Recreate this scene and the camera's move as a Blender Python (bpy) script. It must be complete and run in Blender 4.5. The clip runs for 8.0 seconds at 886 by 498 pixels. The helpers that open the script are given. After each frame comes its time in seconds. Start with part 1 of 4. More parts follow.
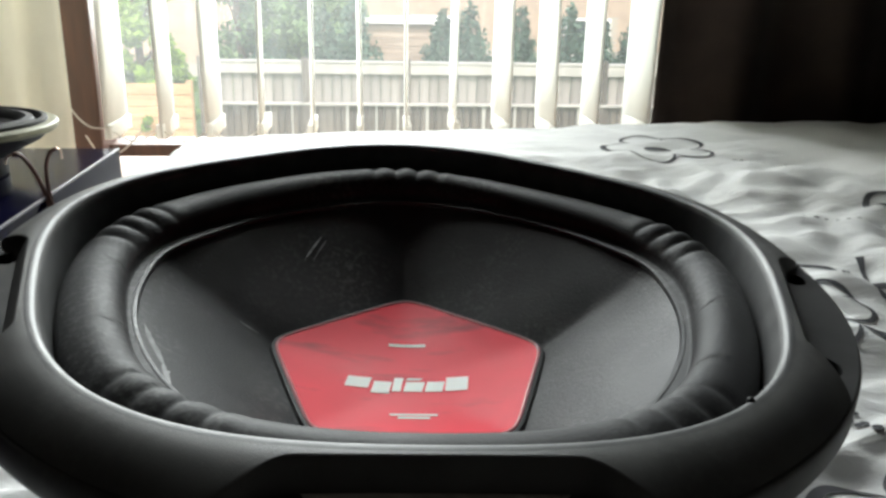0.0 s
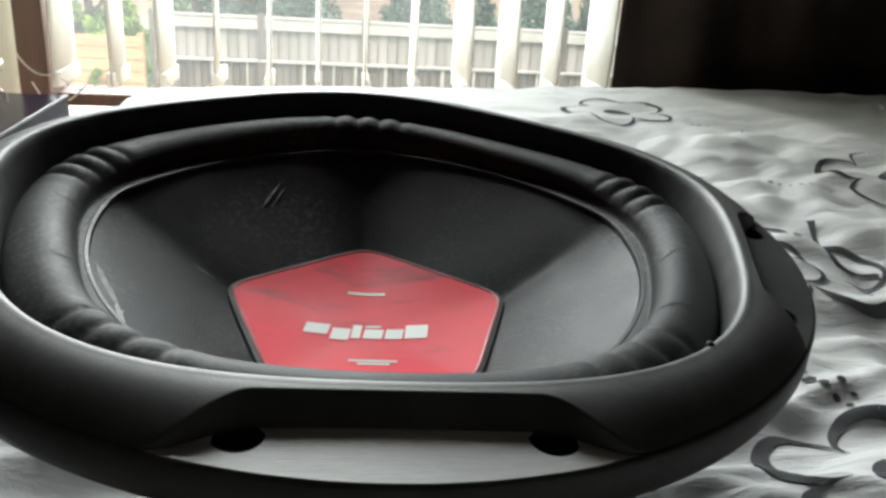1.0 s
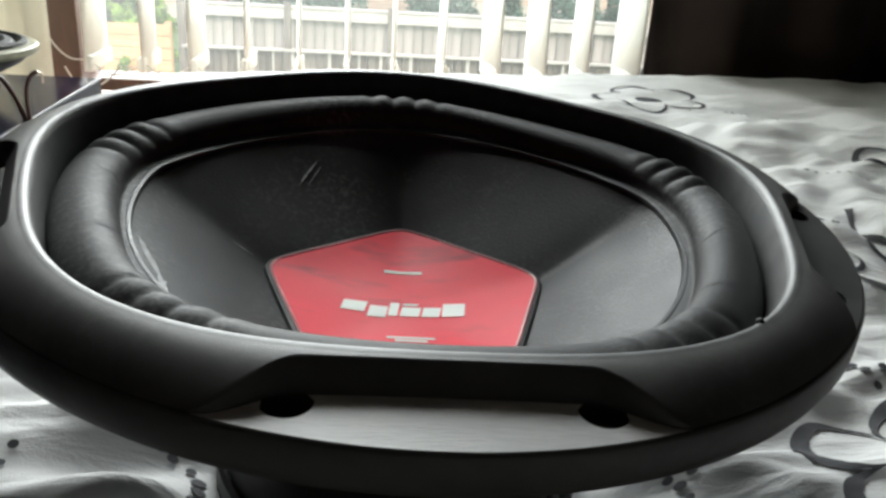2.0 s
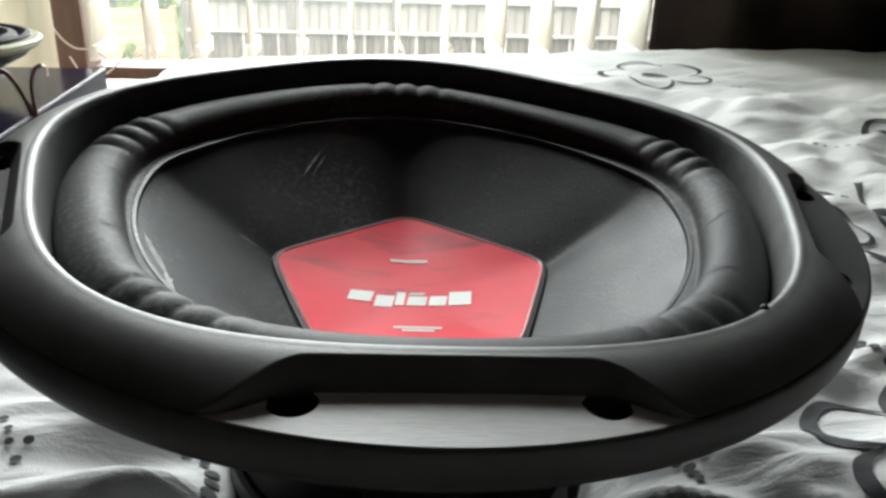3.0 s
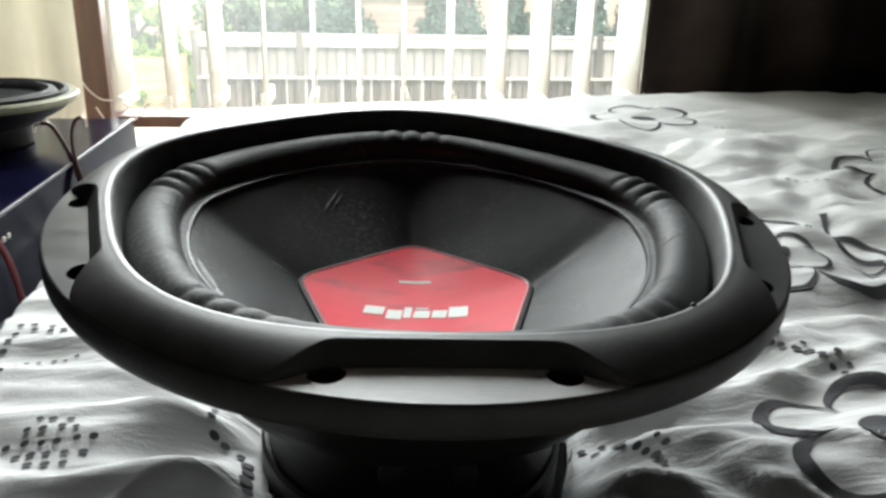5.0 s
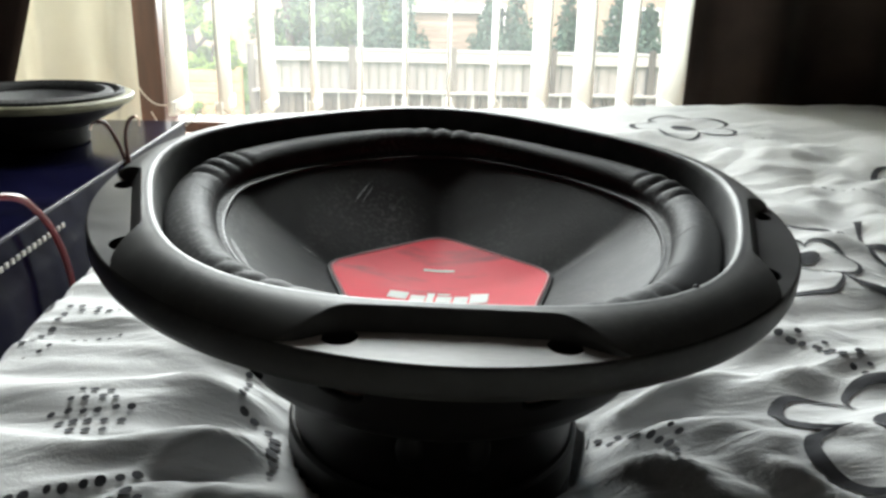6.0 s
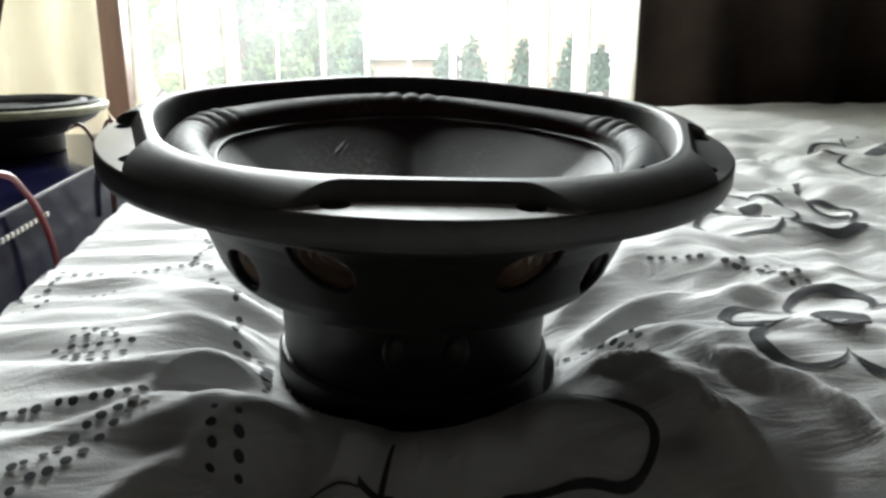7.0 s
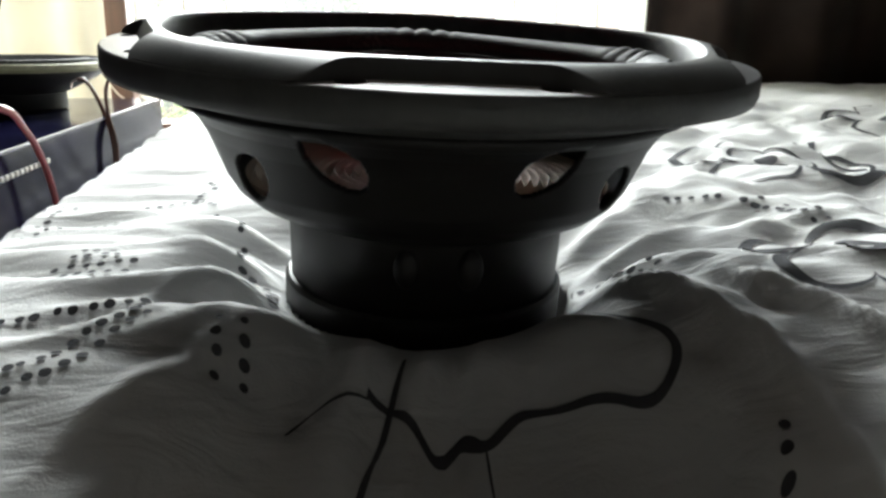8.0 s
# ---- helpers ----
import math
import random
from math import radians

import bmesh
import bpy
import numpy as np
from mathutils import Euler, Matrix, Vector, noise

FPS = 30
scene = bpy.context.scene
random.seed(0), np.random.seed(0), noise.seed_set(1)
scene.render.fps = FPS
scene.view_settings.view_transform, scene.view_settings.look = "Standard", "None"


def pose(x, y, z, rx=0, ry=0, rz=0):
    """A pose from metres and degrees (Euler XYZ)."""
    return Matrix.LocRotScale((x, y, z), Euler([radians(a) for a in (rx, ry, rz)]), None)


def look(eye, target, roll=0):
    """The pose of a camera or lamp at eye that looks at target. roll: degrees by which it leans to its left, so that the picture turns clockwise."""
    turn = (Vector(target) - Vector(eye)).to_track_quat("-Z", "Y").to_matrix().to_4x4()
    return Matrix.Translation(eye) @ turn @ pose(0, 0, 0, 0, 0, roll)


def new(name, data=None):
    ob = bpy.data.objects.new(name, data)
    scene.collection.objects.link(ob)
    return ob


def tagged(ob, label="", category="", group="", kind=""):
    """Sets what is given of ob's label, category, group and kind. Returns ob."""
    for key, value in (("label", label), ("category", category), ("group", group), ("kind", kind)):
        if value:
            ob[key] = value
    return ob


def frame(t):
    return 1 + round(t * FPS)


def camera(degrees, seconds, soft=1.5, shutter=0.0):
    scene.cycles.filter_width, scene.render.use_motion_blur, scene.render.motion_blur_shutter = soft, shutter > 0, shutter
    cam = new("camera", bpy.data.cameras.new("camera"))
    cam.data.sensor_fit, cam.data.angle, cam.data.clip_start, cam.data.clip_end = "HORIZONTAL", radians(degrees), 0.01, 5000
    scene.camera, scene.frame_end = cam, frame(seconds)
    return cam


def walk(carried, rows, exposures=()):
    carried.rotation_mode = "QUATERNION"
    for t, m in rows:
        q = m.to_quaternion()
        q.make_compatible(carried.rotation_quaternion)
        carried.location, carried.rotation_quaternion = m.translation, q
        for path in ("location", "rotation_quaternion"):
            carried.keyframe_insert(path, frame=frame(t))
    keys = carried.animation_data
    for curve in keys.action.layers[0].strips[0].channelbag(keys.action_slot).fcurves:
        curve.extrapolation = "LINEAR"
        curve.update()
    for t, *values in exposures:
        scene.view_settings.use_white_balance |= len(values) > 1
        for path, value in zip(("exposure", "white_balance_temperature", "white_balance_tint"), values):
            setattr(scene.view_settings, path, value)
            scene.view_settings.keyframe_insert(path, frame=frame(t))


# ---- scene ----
# ---- camera ----
cam = camera(56.97, 8.0, soft=2.8)
PATH = [
    (0.0, -0.0166, -0.2980, 0.7816, 71.94, -1.15, -4.84),
    (0.5, -0.0208, -0.2995, 0.7751, 70.44, -2.23, -4.90),
    (1.0, -0.0190, -0.2970, 0.7741, 69.55, -3.37, -7.41),
    (1.5, -0.0254, -0.2969, 0.7683, 69.13, -3.90, -6.43),
    (2.8, -0.0229, -0.2954, 0.7694, 67.64, -2.46, -4.82),
    (3.0, -0.0227, -0.2954, 0.7723, 67.29, -1.91, -5.49),
    (3.5, -0.0313, -0.3494, 0.7871, 70.57, -1.25, -4.54),
    (4.0, -0.0312, -0.3527, 0.7938, 70.44, -1.05, -5.87),
    (4.5, -0.0294, -0.3514, 0.7921, 70.39, -0.16, -4.16),
    (4.7, -0.0284, -0.3528, 0.7908, 70.30, -0.95, -5.50),
    (5.8, -0.0150, -0.3578, 0.7764, 70.00, -1.42, -2.30),
    (6.0, -0.0145, -0.3737, 0.7799, 71.16, -1.27, -1.64),
    (6.5, -0.0205, -0.3967, 0.7589, 69.36, -0.58, -4.95),
    (7.0, -0.0224, -0.4271, 0.7346, 74.36, 0.18, -4.72),
    (7.5, -0.0278, -0.4381, 0.6900, 76.28, -1.41, -5.14),
    (8.0, -0.0291, -0.4252, 0.6902, 74.72, -0.61, -4.56),
]
EXPOSURES = [(0.0, 1.02), (1.5, 1.05), (3.0, 1.35), (4.0, 1.38), (6.0, 1.35), (6.5, 1.32), (7.0, 1.75), (8.0, 2.0)]
walk(cam, [(t, pose(x, y, z, a, b, c)) for t, x, y, z, a, b, c in PATH], EXPOSURES)

# ---- light ----
world = bpy.data.worlds.new("sky")
scene.world = world
world.use_nodes = True
wn = world.node_tree.nodes
sky = wn.new("ShaderNodeTexSky")
sky.sky_type, sky.sun_disc = "NISHITA", False
sky.sun_elevation, sky.sun_rotation = radians(48), radians(150)
sky.air_density, sky.dust_density = 1.5, 4.0
wn["Background"].inputs["Strength"].default_value = 0.15
world.node_tree.links.new(sky.outputs["Color"], wn["Background"].inputs["Color"])

sun = new("sun", bpy.data.lights.new("sun", "SUN"))
sun.data.energy, sun.data.angle, sun.data.color = 1.3, radians(12), (1.0, 0.96, 0.9)
sun.matrix_world = look((-3, -8, 12), (0, 0, 0))

sky_lamp = new("window_daylight", bpy.data.lights.new("window_daylight", "AREA"))
sky_lamp.data.shape, sky_lamp.data.size, sky_lamp.data.size_y = "RECTANGLE", 0.8, 1.5
sky_lamp.data.energy, sky_lamp.data.color = 37.0, (0.95, 1.0, 0.98)
sky_lamp.matrix_world = look((-0.23, 1.44, 1.36), (-0.14, 0.2, 0.78))


# ---- materials ----
def mat(name, col, rough=0.6, metal=0.0, var=0.15, scale=40.0, bump=0.0, bump_scale=300.0, spec=0.5,
        stretch=(1, 1, 1), fine=0.0, random_tint=0.0, sheen=0.0, rough_var=0.1, coat=0.0, through_light=0.0, dust=0.0, dust_col=(0.3, 0.3, 0.29), stain=None, rumple=0.0):
    """A surface with broad and fine variation in colour, roughness and relief."""
    m = bpy.data.materials.new(name)
    m.use_nodes = True
    nt = m.node_tree
    N, L = nt.nodes, nt.links
    bs = N["Principled BSDF"]
    bs.inputs["Metallic"].default_value = metal
    bs.inputs["Specular IOR Level"].default_value = spec
    bs.inputs["Sheen Weight"].default_value = sheen
    bs.inputs["Coat Weight"].default_value = coat
    co = N.new("ShaderNodeTexCoord")
    mp = N.new("ShaderNodeMapping")
    mp.inputs["Scale"].default_value = stretch
    L.new(co.outputs["Object"], mp.inputs["Vector"])
    n1 = N.new("ShaderNodeTexNoise")
    n1.inputs["Scale"].default_value, n1.inputs["Detail"].default_value = scale, 6.0
    n2 = N.new("ShaderNodeTexNoise")
    n2.inputs["Scale"].default_value, n2.inputs["Detail"].default_value = bump_scale, 3.0
    L.new(mp.outputs["Vector"], n1.inputs["Vector"])
    L.new(mp.outputs["Vector"], n2.inputs["Vector"])
    ramp = N.new("ShaderNodeValToRGB")
    ramp.color_ramp.elements[0].position, ramp.color_ramp.elements[1].position = 0.3, 0.7
    lo = [c * (1 - var) for c in col[:3]]
    hi = [min(1.0, c * (1 + var)) for c in col[:3]]
    ramp.color_ramp.elements[0].color = (*lo, 1)
    ramp.color_ramp.elements[1].color = (*hi, 1)
    L.new(n1.outputs["Fac"], ramp.inputs["Fac"])
    out = ramp.outputs["Color"]
    if fine:
        mx = N.new("ShaderNodeMix")
        mx.data_type, mx.blend_type = "RGBA", "MULTIPLY"
        mx.inputs["Factor"].default_value = fine
        L.new(out, mx.inputs["A"])
        L.new(n2.outputs["Fac"], mx.inputs["B"])
        out = mx.outputs["Result"]
    if dust:
        d1 = N.new("ShaderNodeTexNoise")
        d1.inputs["Scale"].default_value, d1.inputs["Detail"].default_value = 16.0, 4.0
        d2 = N.new("ShaderNodeTexNoise")
        d2.inputs["Scale"].default_value, d2.inputs["Detail"].default_value = 420.0, 2.0
        L.new(co.outputs["Object"], d1.inputs["Vector"])
        L.new(co.outputs["Object"], d2.inputs["Vector"])
        m1, m2, mm = N.new("ShaderNodeMapRange"), N.new("ShaderNodeMapRange"), N.new("ShaderNodeMath")
        m1.inputs["From Min"].default_value, m1.inputs["From Max"].default_value = 0.46, 0.68
        m2.inputs["From Min"].default_value, m2.inputs["From Max"].default_value = 0.48, 0.72
        L.new(d1.outputs["Fac"], m1.inputs["Value"])
        L.new(d2.outputs["Fac"], m2.inputs["Value"])
        m2.inputs["To Min"].default_value = 0.12
        mm.operation = "MULTIPLY"
        L.new(m1.outputs["Result"], mm.inputs[0])
        L.new(m2.outputs["Result"], mm.inputs[1])
        md = N.new("ShaderNodeMath")
        md.operation = "MULTIPLY"
        md.inputs[1].default_value = dust
        L.new(mm.outputs["Value"], md.inputs[0])
        dm = N.new("ShaderNodeMix")
        dm.data_type = "RGBA"
        L.new(md.outputs["Value"], dm.inputs["Factor"])
        L.new(out, dm.inputs["A"])
        dm.inputs["B"].default_value = (*dust_col, 1)
        out = dm.outputs["Result"]
    if stain:
        s1 = N.new("ShaderNodeTexNoise")
        s1.inputs["Scale"].default_value, s1.inputs["Detail"].default_value = 32.0, 5.0
        sp = N.new("ShaderNodeMapping")
        sp.inputs["Scale"].default_value = (0.55, 1.5, 1.0)
        sp.inputs["Rotation"].default_value = (0, 0, -0.35)
        L.new(co.outputs["Object"], sp.inputs["Vector"])
        L.new(sp.outputs["Vector"], s1.inputs["Vector"])
        sr = N.new("ShaderNodeMapRange")
        sr.inputs["From Min"].default_value, sr.inputs["From Max"].default_value = 0.56, 0.74
        sr.inputs["To Max"].default_value = 0.85
        L.new(s1.outputs["Fac"], sr.inputs["Value"])
        sm = N.new("ShaderNodeMix")
        sm.data_type = "RGBA"
        L.new(sr.outputs["Result"], sm.inputs["Factor"])
        L.new(out, sm.inputs["A"])
        sm.inputs["B"].default_value = (*stain, 1)
        out = sm.outputs["Result"]
    if random_tint:
        oi = N.new("ShaderNodeObjectInfo")
        hs = N.new("ShaderNodeHueSaturation")
        mr = N.new("ShaderNodeMapRange")
        mr.inputs["To Min"].default_value, mr.inputs["To Max"].default_value = 1 - random_tint, 1 + random_tint
        L.new(oi.outputs["Random"], mr.inputs["Value"])
        L.new(mr.outputs["Result"], hs.inputs["Value"])
        L.new(out, hs.inputs["Color"])
        out = hs.outputs["Color"]
    L.new(out, bs.inputs["Base Color"])
    rr = N.new("ShaderNodeMapRange")
    rr.inputs["To Min"].default_value = max(0.02, rough - rough_var)
    rr.inputs["To Max"].default_value = min(1.0, rough + rough_var)
    L.new(n1.outputs["Fac"], rr.inputs["Value"])
    L.new(rr.outputs["Result"], bs.inputs["Roughness"])
    if bump:
        bp = N.new("ShaderNodeBump")
        bp.inputs["Strength"].default_value, bp.inputs["Distance"].default_value = bump, 0.001
        L.new(n2.outputs["Fac"], bp.inputs["Height"])
        L.new(bp.outputs["Normal"], bs.inputs["Normal"])
        if rumple:
            r1 = N.new("ShaderNodeTexNoise")
            r1.inputs["Scale"].default_value, r1.inputs["Detail"].default_value, r1.inputs["Distortion"].default_value = 42.0, 5.0, 0.9
            rp = N.new("ShaderNodeMapping")
            rp.inputs["Scale"].default_value = (0.35, 1.25, 1.0)
            L.new(co.outputs["Object"], rp.inputs["Vector"])
            L.new(rp.outputs["Vector"], r1.inputs["Vector"])
            b2 = N.new("ShaderNodeBump")
            b2.inputs["Strength"].default_value, b2.inputs["Distance"].default_value = rumple, 0.006
            L.new(r1.outputs["Fac"], b2.inputs["Height"])
            L.new(b2.outputs["Normal"], bp.inputs["Normal"])
    if through_light:
        tl = N.new("ShaderNodeBsdfTranslucent")
        ms = N.new("ShaderNodeMixShader")
        ms.inputs["Fac"].default_value = through_light
        L.new(out, tl.inputs["Color"])
        L.new(bs.outputs["BSDF"], ms.inputs[1])
        L.new(tl.outputs["BSDF"], ms.inputs[2])
        L.new(ms.outputs["Shader"], N["Material Output"].inputs["Surface"])
    return m


M_RIM = mat("black_satin_rim", (0.078, 0.077, 0.074), 0.5, dust=0.12, var=0.2, scale=60, bump=0.12, bump_scale=2500, rough_var=0.06)
M_LIP = mat("worn_rim_edge", (0.07, 0.07, 0.07), 0.5, metal=0.0, var=0.3, scale=120, bump=0.05)
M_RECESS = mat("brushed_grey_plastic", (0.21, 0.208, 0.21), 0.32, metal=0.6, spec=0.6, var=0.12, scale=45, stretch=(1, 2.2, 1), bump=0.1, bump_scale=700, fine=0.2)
# pale copy for the front pad: its bright sheen is put into the colour
M_RECESS_PALE = mat("pad_with_painted_sheen", (0.88, 0.86, 0.85), 0.4, spec=0.6, var=0.2, scale=30, stretch=(0.35, 4.5, 1), bump=0.15, bump_scale=600, fine=0.35)
M_HOLE = mat("hole_black", (0.008, 0.008, 0.008), 0.7)
M_RUBBER = mat("black_rubber", (0.024, 0.024, 0.025), 0.62, dust=0.3, spec=0.22, var=0.35, scale=70, bump=0.15, bump_scale=700)
M_CONE = mat("black_moulded_cone", (0.02, 0.02, 0.022), 0.54, spec=0.32, dust=0.3, var=0.5, scale=35, bump=0.22, bump_scale=900, rough_var=0.16)
M_RED = mat("red_cap", (0.97, 0.026, 0.055), 0.5, spec=0.14, var=0.12, scale=25, bump=0.03, bump_scale=900, stain=(0.2, 0.02, 0.03))
M_SCUFF = mat("pale_scuff", (0.2, 0.2, 0.205), 0.6, var=0.3, scale=200)
# pinkish tone paints the highlight along the cap's bevel
M_CAPEDGE = mat("cap_edge", (0.6, 0.22, 0.24), 0.35, var=0.2)
M_WHITE = mat("printed_white", (0.75, 0.74, 0.7), 0.5, var=0.08)
M_BASKET = mat("black_steel_basket", (0.015, 0.0135, 0.013), 0.46, spec=0.4, var=0.2, bump=0.1, bump_scale=1500)
M_SPIDER = mat("tan_spider_cloth", (0.72, 0.57, 0.46), 0.42, var=0.12, bump=0.2, bump_scale=2500)
M_DUVET = mat("white_cotton", (0.74, 0.74, 0.74), 0.85, rumple=0.5, var=0.05, scale=9, bump=0.25, bump_scale=900, sheen=0.2, spec=0.2)
M_PRINT = mat("grey_print", (0.095, 0.095, 0.102), 0.85, var=0.25, scale=60, bump=0.2, bump_scale=900, spec=0.2)
M_BOX = mat("navy_gloss_lacquer", (0.005, 0.005, 0.02), 0.13, spec=0.1, var=0.4, scale=25, bump=0.05, bump_scale=160, rough_var=0.04)
M_BOXEDGE = mat("box_edge_highlight", (0.11, 0.1, 0.12), 0.4, var=0.5, scale=90)
M_BLIND = mat("white_blind_fabric", (0.9, 0.9, 0.87), 0.8, var=0.04, scale=14, bump=0.2, bump_scale=1200, through_light=0.72)
M_WOOD = mat("brown_stained_wood", (0.065, 0.028, 0.016), 0.45, var=0.35, scale=9, stretch=(9, 9, 1), bump=0.15, bump_scale=120)
M_SILL = mat("pale_wood_sill", (0.52, 0.38, 0.3), 0.5, var=0.2, scale=8, stretch=(1, 8, 8), bump=0.08, bump_scale=150)
M_CURTAIN = mat("dark_brown_curtain", (0.055, 0.038, 0.03), 0.85, var=0.3, scale=12, bump=0.3, bump_scale=900, sheen=0.15, spec=0.15)
M_CREAM = mat("cream_curtain", (0.8, 0.77, 0.68), 0.85, var=0.06, scale=10, bump=0.2, bump_scale=900, spec=0.2, through_light=0.5)
M_WALL = mat("brown_wall_paint", (0.05, 0.034, 0.028), 0.85, var=0.06, scale=3, bump=0.15, bump_scale=90)
M_CEIL = mat("brown_ceiling_paint", (0.085, 0.066, 0.055), 0.9, var=0.03, scale=3, bump=0.1, bump_scale=90)
M_CARPET = mat("brown_carpet", (0.09, 0.06, 0.045), 0.95, var=0.25, scale=40, bump=0.6, bump_scale=400)
M_MATTRESS = mat("pale_mattress", (0.6, 0.57, 0.5), 0.9, var=0.05, bump=0.2)
M_BEDBASE = mat("dark_bed_base", (0.06, 0.045, 0.04), 0.7, var=0.2, bump=0.1)
M_GASKET = mat("olive_speaker_gasket", (0.26, 0.25, 0.16), 0.5, var=0.25, scale=60, bump=0.1)
M_PAPER = mat("grey_paper_cone", (0.1, 0.1, 0.105), 0.6, var=0.3, scale=50, bump=0.3)
M_WIRE_BROWN = mat("brown_wire", (0.09, 0.035, 0.025), 0.4, var=0.2)
M_WIRE_RED = mat("maroon_wire", (0.22, 0.03, 0.035), 0.35, var=0.2)
M_COPPER = mat("bare_copper_tip", (0.75, 0.6, 0.5), 0.3, metal=0.9, var=0.1)
M_CHAIN = mat("white_bead_chain", (0.7, 0.68, 0.62), 0.4, var=0.1)
M_FENCE_PALE = mat("pale_fence_timber", (0.44, 0.43, 0.41), 0.85, var=0.15, scale=3, bump=0.2, bump_scale=60)
M_FENCE_DARK = mat("dark_fence_timber", (0.15, 0.135, 0.12), 0.85, var=0.35, scale=4, stretch=(3, 3, 0.4), bump=0.3, bump_scale=60, random_tint=0.35)
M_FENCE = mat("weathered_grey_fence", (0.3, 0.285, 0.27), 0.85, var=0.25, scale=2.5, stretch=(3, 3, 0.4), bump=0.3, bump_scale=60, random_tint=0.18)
M_PLANTER = mat("orange_timber", (0.55, 0.35, 0.2), 0.8, var=0.2, scale=4, stretch=(0.5, 4, 4), bump=0.2, random_tint=0.12)
M_GRASS = mat("lawn", (0.09, 0.15, 0.04), 0.95, var=0.4, scale=3, bump=0.5, bump_scale=40)
M_LEAF = mat("green_leaves", (0.12, 0.2, 0.08), 0.6, var=0.5, scale=3)
M_LEAF_BRIGHT = mat("bright_green_leaves", (0.2, 0.32, 0.05), 0.6, var=0.4, scale=3)
M_CONIFER = mat("dark_conifer_needles", (0.08, 0.14, 0.1), 0.7, var=0.5, scale=3)
M_BARK = mat("bark", (0.12, 0.09, 0.07), 0.9, var=0.3, scale=8, stretch=(4, 4, 1), bump=0.4)
M_BRICK = mat("pale_brick", (0.52, 0.4, 0.32), 0.85, var=0.12, scale=3, bump=0.2, random_tint=0.12)
M_MORTAR = mat("mortar", (0.42, 0.39, 0.35), 0.9, var=0.1)
M_TILE = mat("roof_tile", (0.22, 0.14, 0.11), 0.8, var=0.2, scale=4, bump=0.2)
M_UPVC = mat("white_upvc", (0.8, 0.8, 0.8), 0.4, var=0.03)
M_PANE = mat("dark_far_pane", (0.05, 0.06, 0.07), 0.1, var=0.1)
M_SHED = mat("brown_shed_boards", (0.42, 0.34, 0.27), 0.85, var=0.2, scale=3, stretch=(0.5, 4, 6), bump=0.2)


def pane_glass():
    m = bpy.data.materials.new("hazy_window_glass")
    m.use_nodes = True
    N, L = m.node_tree.nodes, m.node_tree.links
    N.remove(N["Principled BSDF"])
    tr, gl, mx, fr = (N.new("ShaderNodeBsdfTransparent"), N.new("ShaderNodeBsdfGlossy"), N.new("ShaderNodeMixShader"), N.new("ShaderNodeFresnel"))
    gl.inputs["Roughness"].default_value = 0.02
    fr.inputs["IOR"].default_value = 1.3
    # translucent veil puts the glare haze over the garden into the pane, unevenly smeared
    dust, veil = N.new("ShaderNodeBsdfTranslucent"), N.new("ShaderNodeMixShader")
    dust.inputs["Color"].default_value = (0.9, 0.92, 0.9, 1)
    smear = N.new("ShaderNodeTexNoise")
    smear.inputs["Scale"].default_value, smear.inputs["Detail"].default_value = 3.5, 5.0
    rng_map = N.new("ShaderNodeMapRange")
    rng_map.inputs["From Min"].default_value, rng_map.inputs["From Max"].default_value = 0.3, 0.75
    rng_map.inputs["To Min"].default_value, rng_map.inputs["To Max"].default_value = 0.016, 0.05
    co = N.new("ShaderNodeTexCoord")
    L.new(co.outputs["Object"], smear.inputs["Vector"])
    L.new(smear.outputs["Fac"], rng_map.inputs["Value"])
    L.new(rng_map.outputs["Result"], veil.inputs["Fac"])
    L.new(tr.outputs["BSDF"], veil.inputs[1])
    L.new(dust.outputs["BSDF"], veil.inputs[2])
    L.new(fr.outputs["Fac"], mx.inputs["Fac"])
    L.new(veil.outputs["Shader"], mx.inputs[1])
    L.new(gl.outputs["BSDF"], mx.inputs[2])
    L.new(mx.outputs["Shader"], N["Material Output"].inputs["Surface"])
    return m


M_GLASS = pane_glass()


# ---- mesh helpers ----
from mathutils.geometry import delaunay_2d_cdt


def mesh_object(name, verts, faces, material, parent=None, label="", smooth=True, sharp=38.0):
    me = bpy.data.meshes.new(name)
    me.from_pydata([tuple(map(float, v)) for v in verts], [], [tuple(map(int, f)) for f in faces])
    me.update()
    if smooth:
        me.polygons.foreach_set("use_smooth", [True] * len(me.polygons))
        me.set_sharp_from_angle(angle=radians(sharp))
    me.materials.append(material)
    ob = new(name, me)
    if parent is not None:
        ob.parent = parent
    if label:
        ob["label"] = label
    return ob


def part(name, bm, material, parent, label="", smooth=False, sharp=38.0):
    me = bpy.data.meshes.new(name)
    bm.normal_update()
    bm.to_mesh(me)
    bm.free()
    if smooth:
        me.polygons.foreach_set("use_smooth", [True] * len(me.polygons))
        me.set_sharp_from_angle(angle=radians(sharp))
    me.materials.append(material)
    ob = new(name, me)
    if parent is not None:
        ob.parent = parent
    if label:
        ob["label"] = label
    return ob


def box_bm(lo, hi, bevel=0.0, seg=2, bm=None):
    bm = bm or bmesh.new()
    lo, hi = Vector(lo), Vector(hi)
    made = bmesh.ops.create_cube(bm, size=1.0, matrix=Matrix.Translation((lo + hi) / 2) @ Matrix.Diagonal((*(hi - lo), 1)))
    if bevel:
        edges = list({e for v in made["verts"] for e in v.link_edges})
        bmesh.ops.bevel(bm, geom=edges, offset=bevel, segments=seg, affect="EDGES", profile=0.6)
    return bm


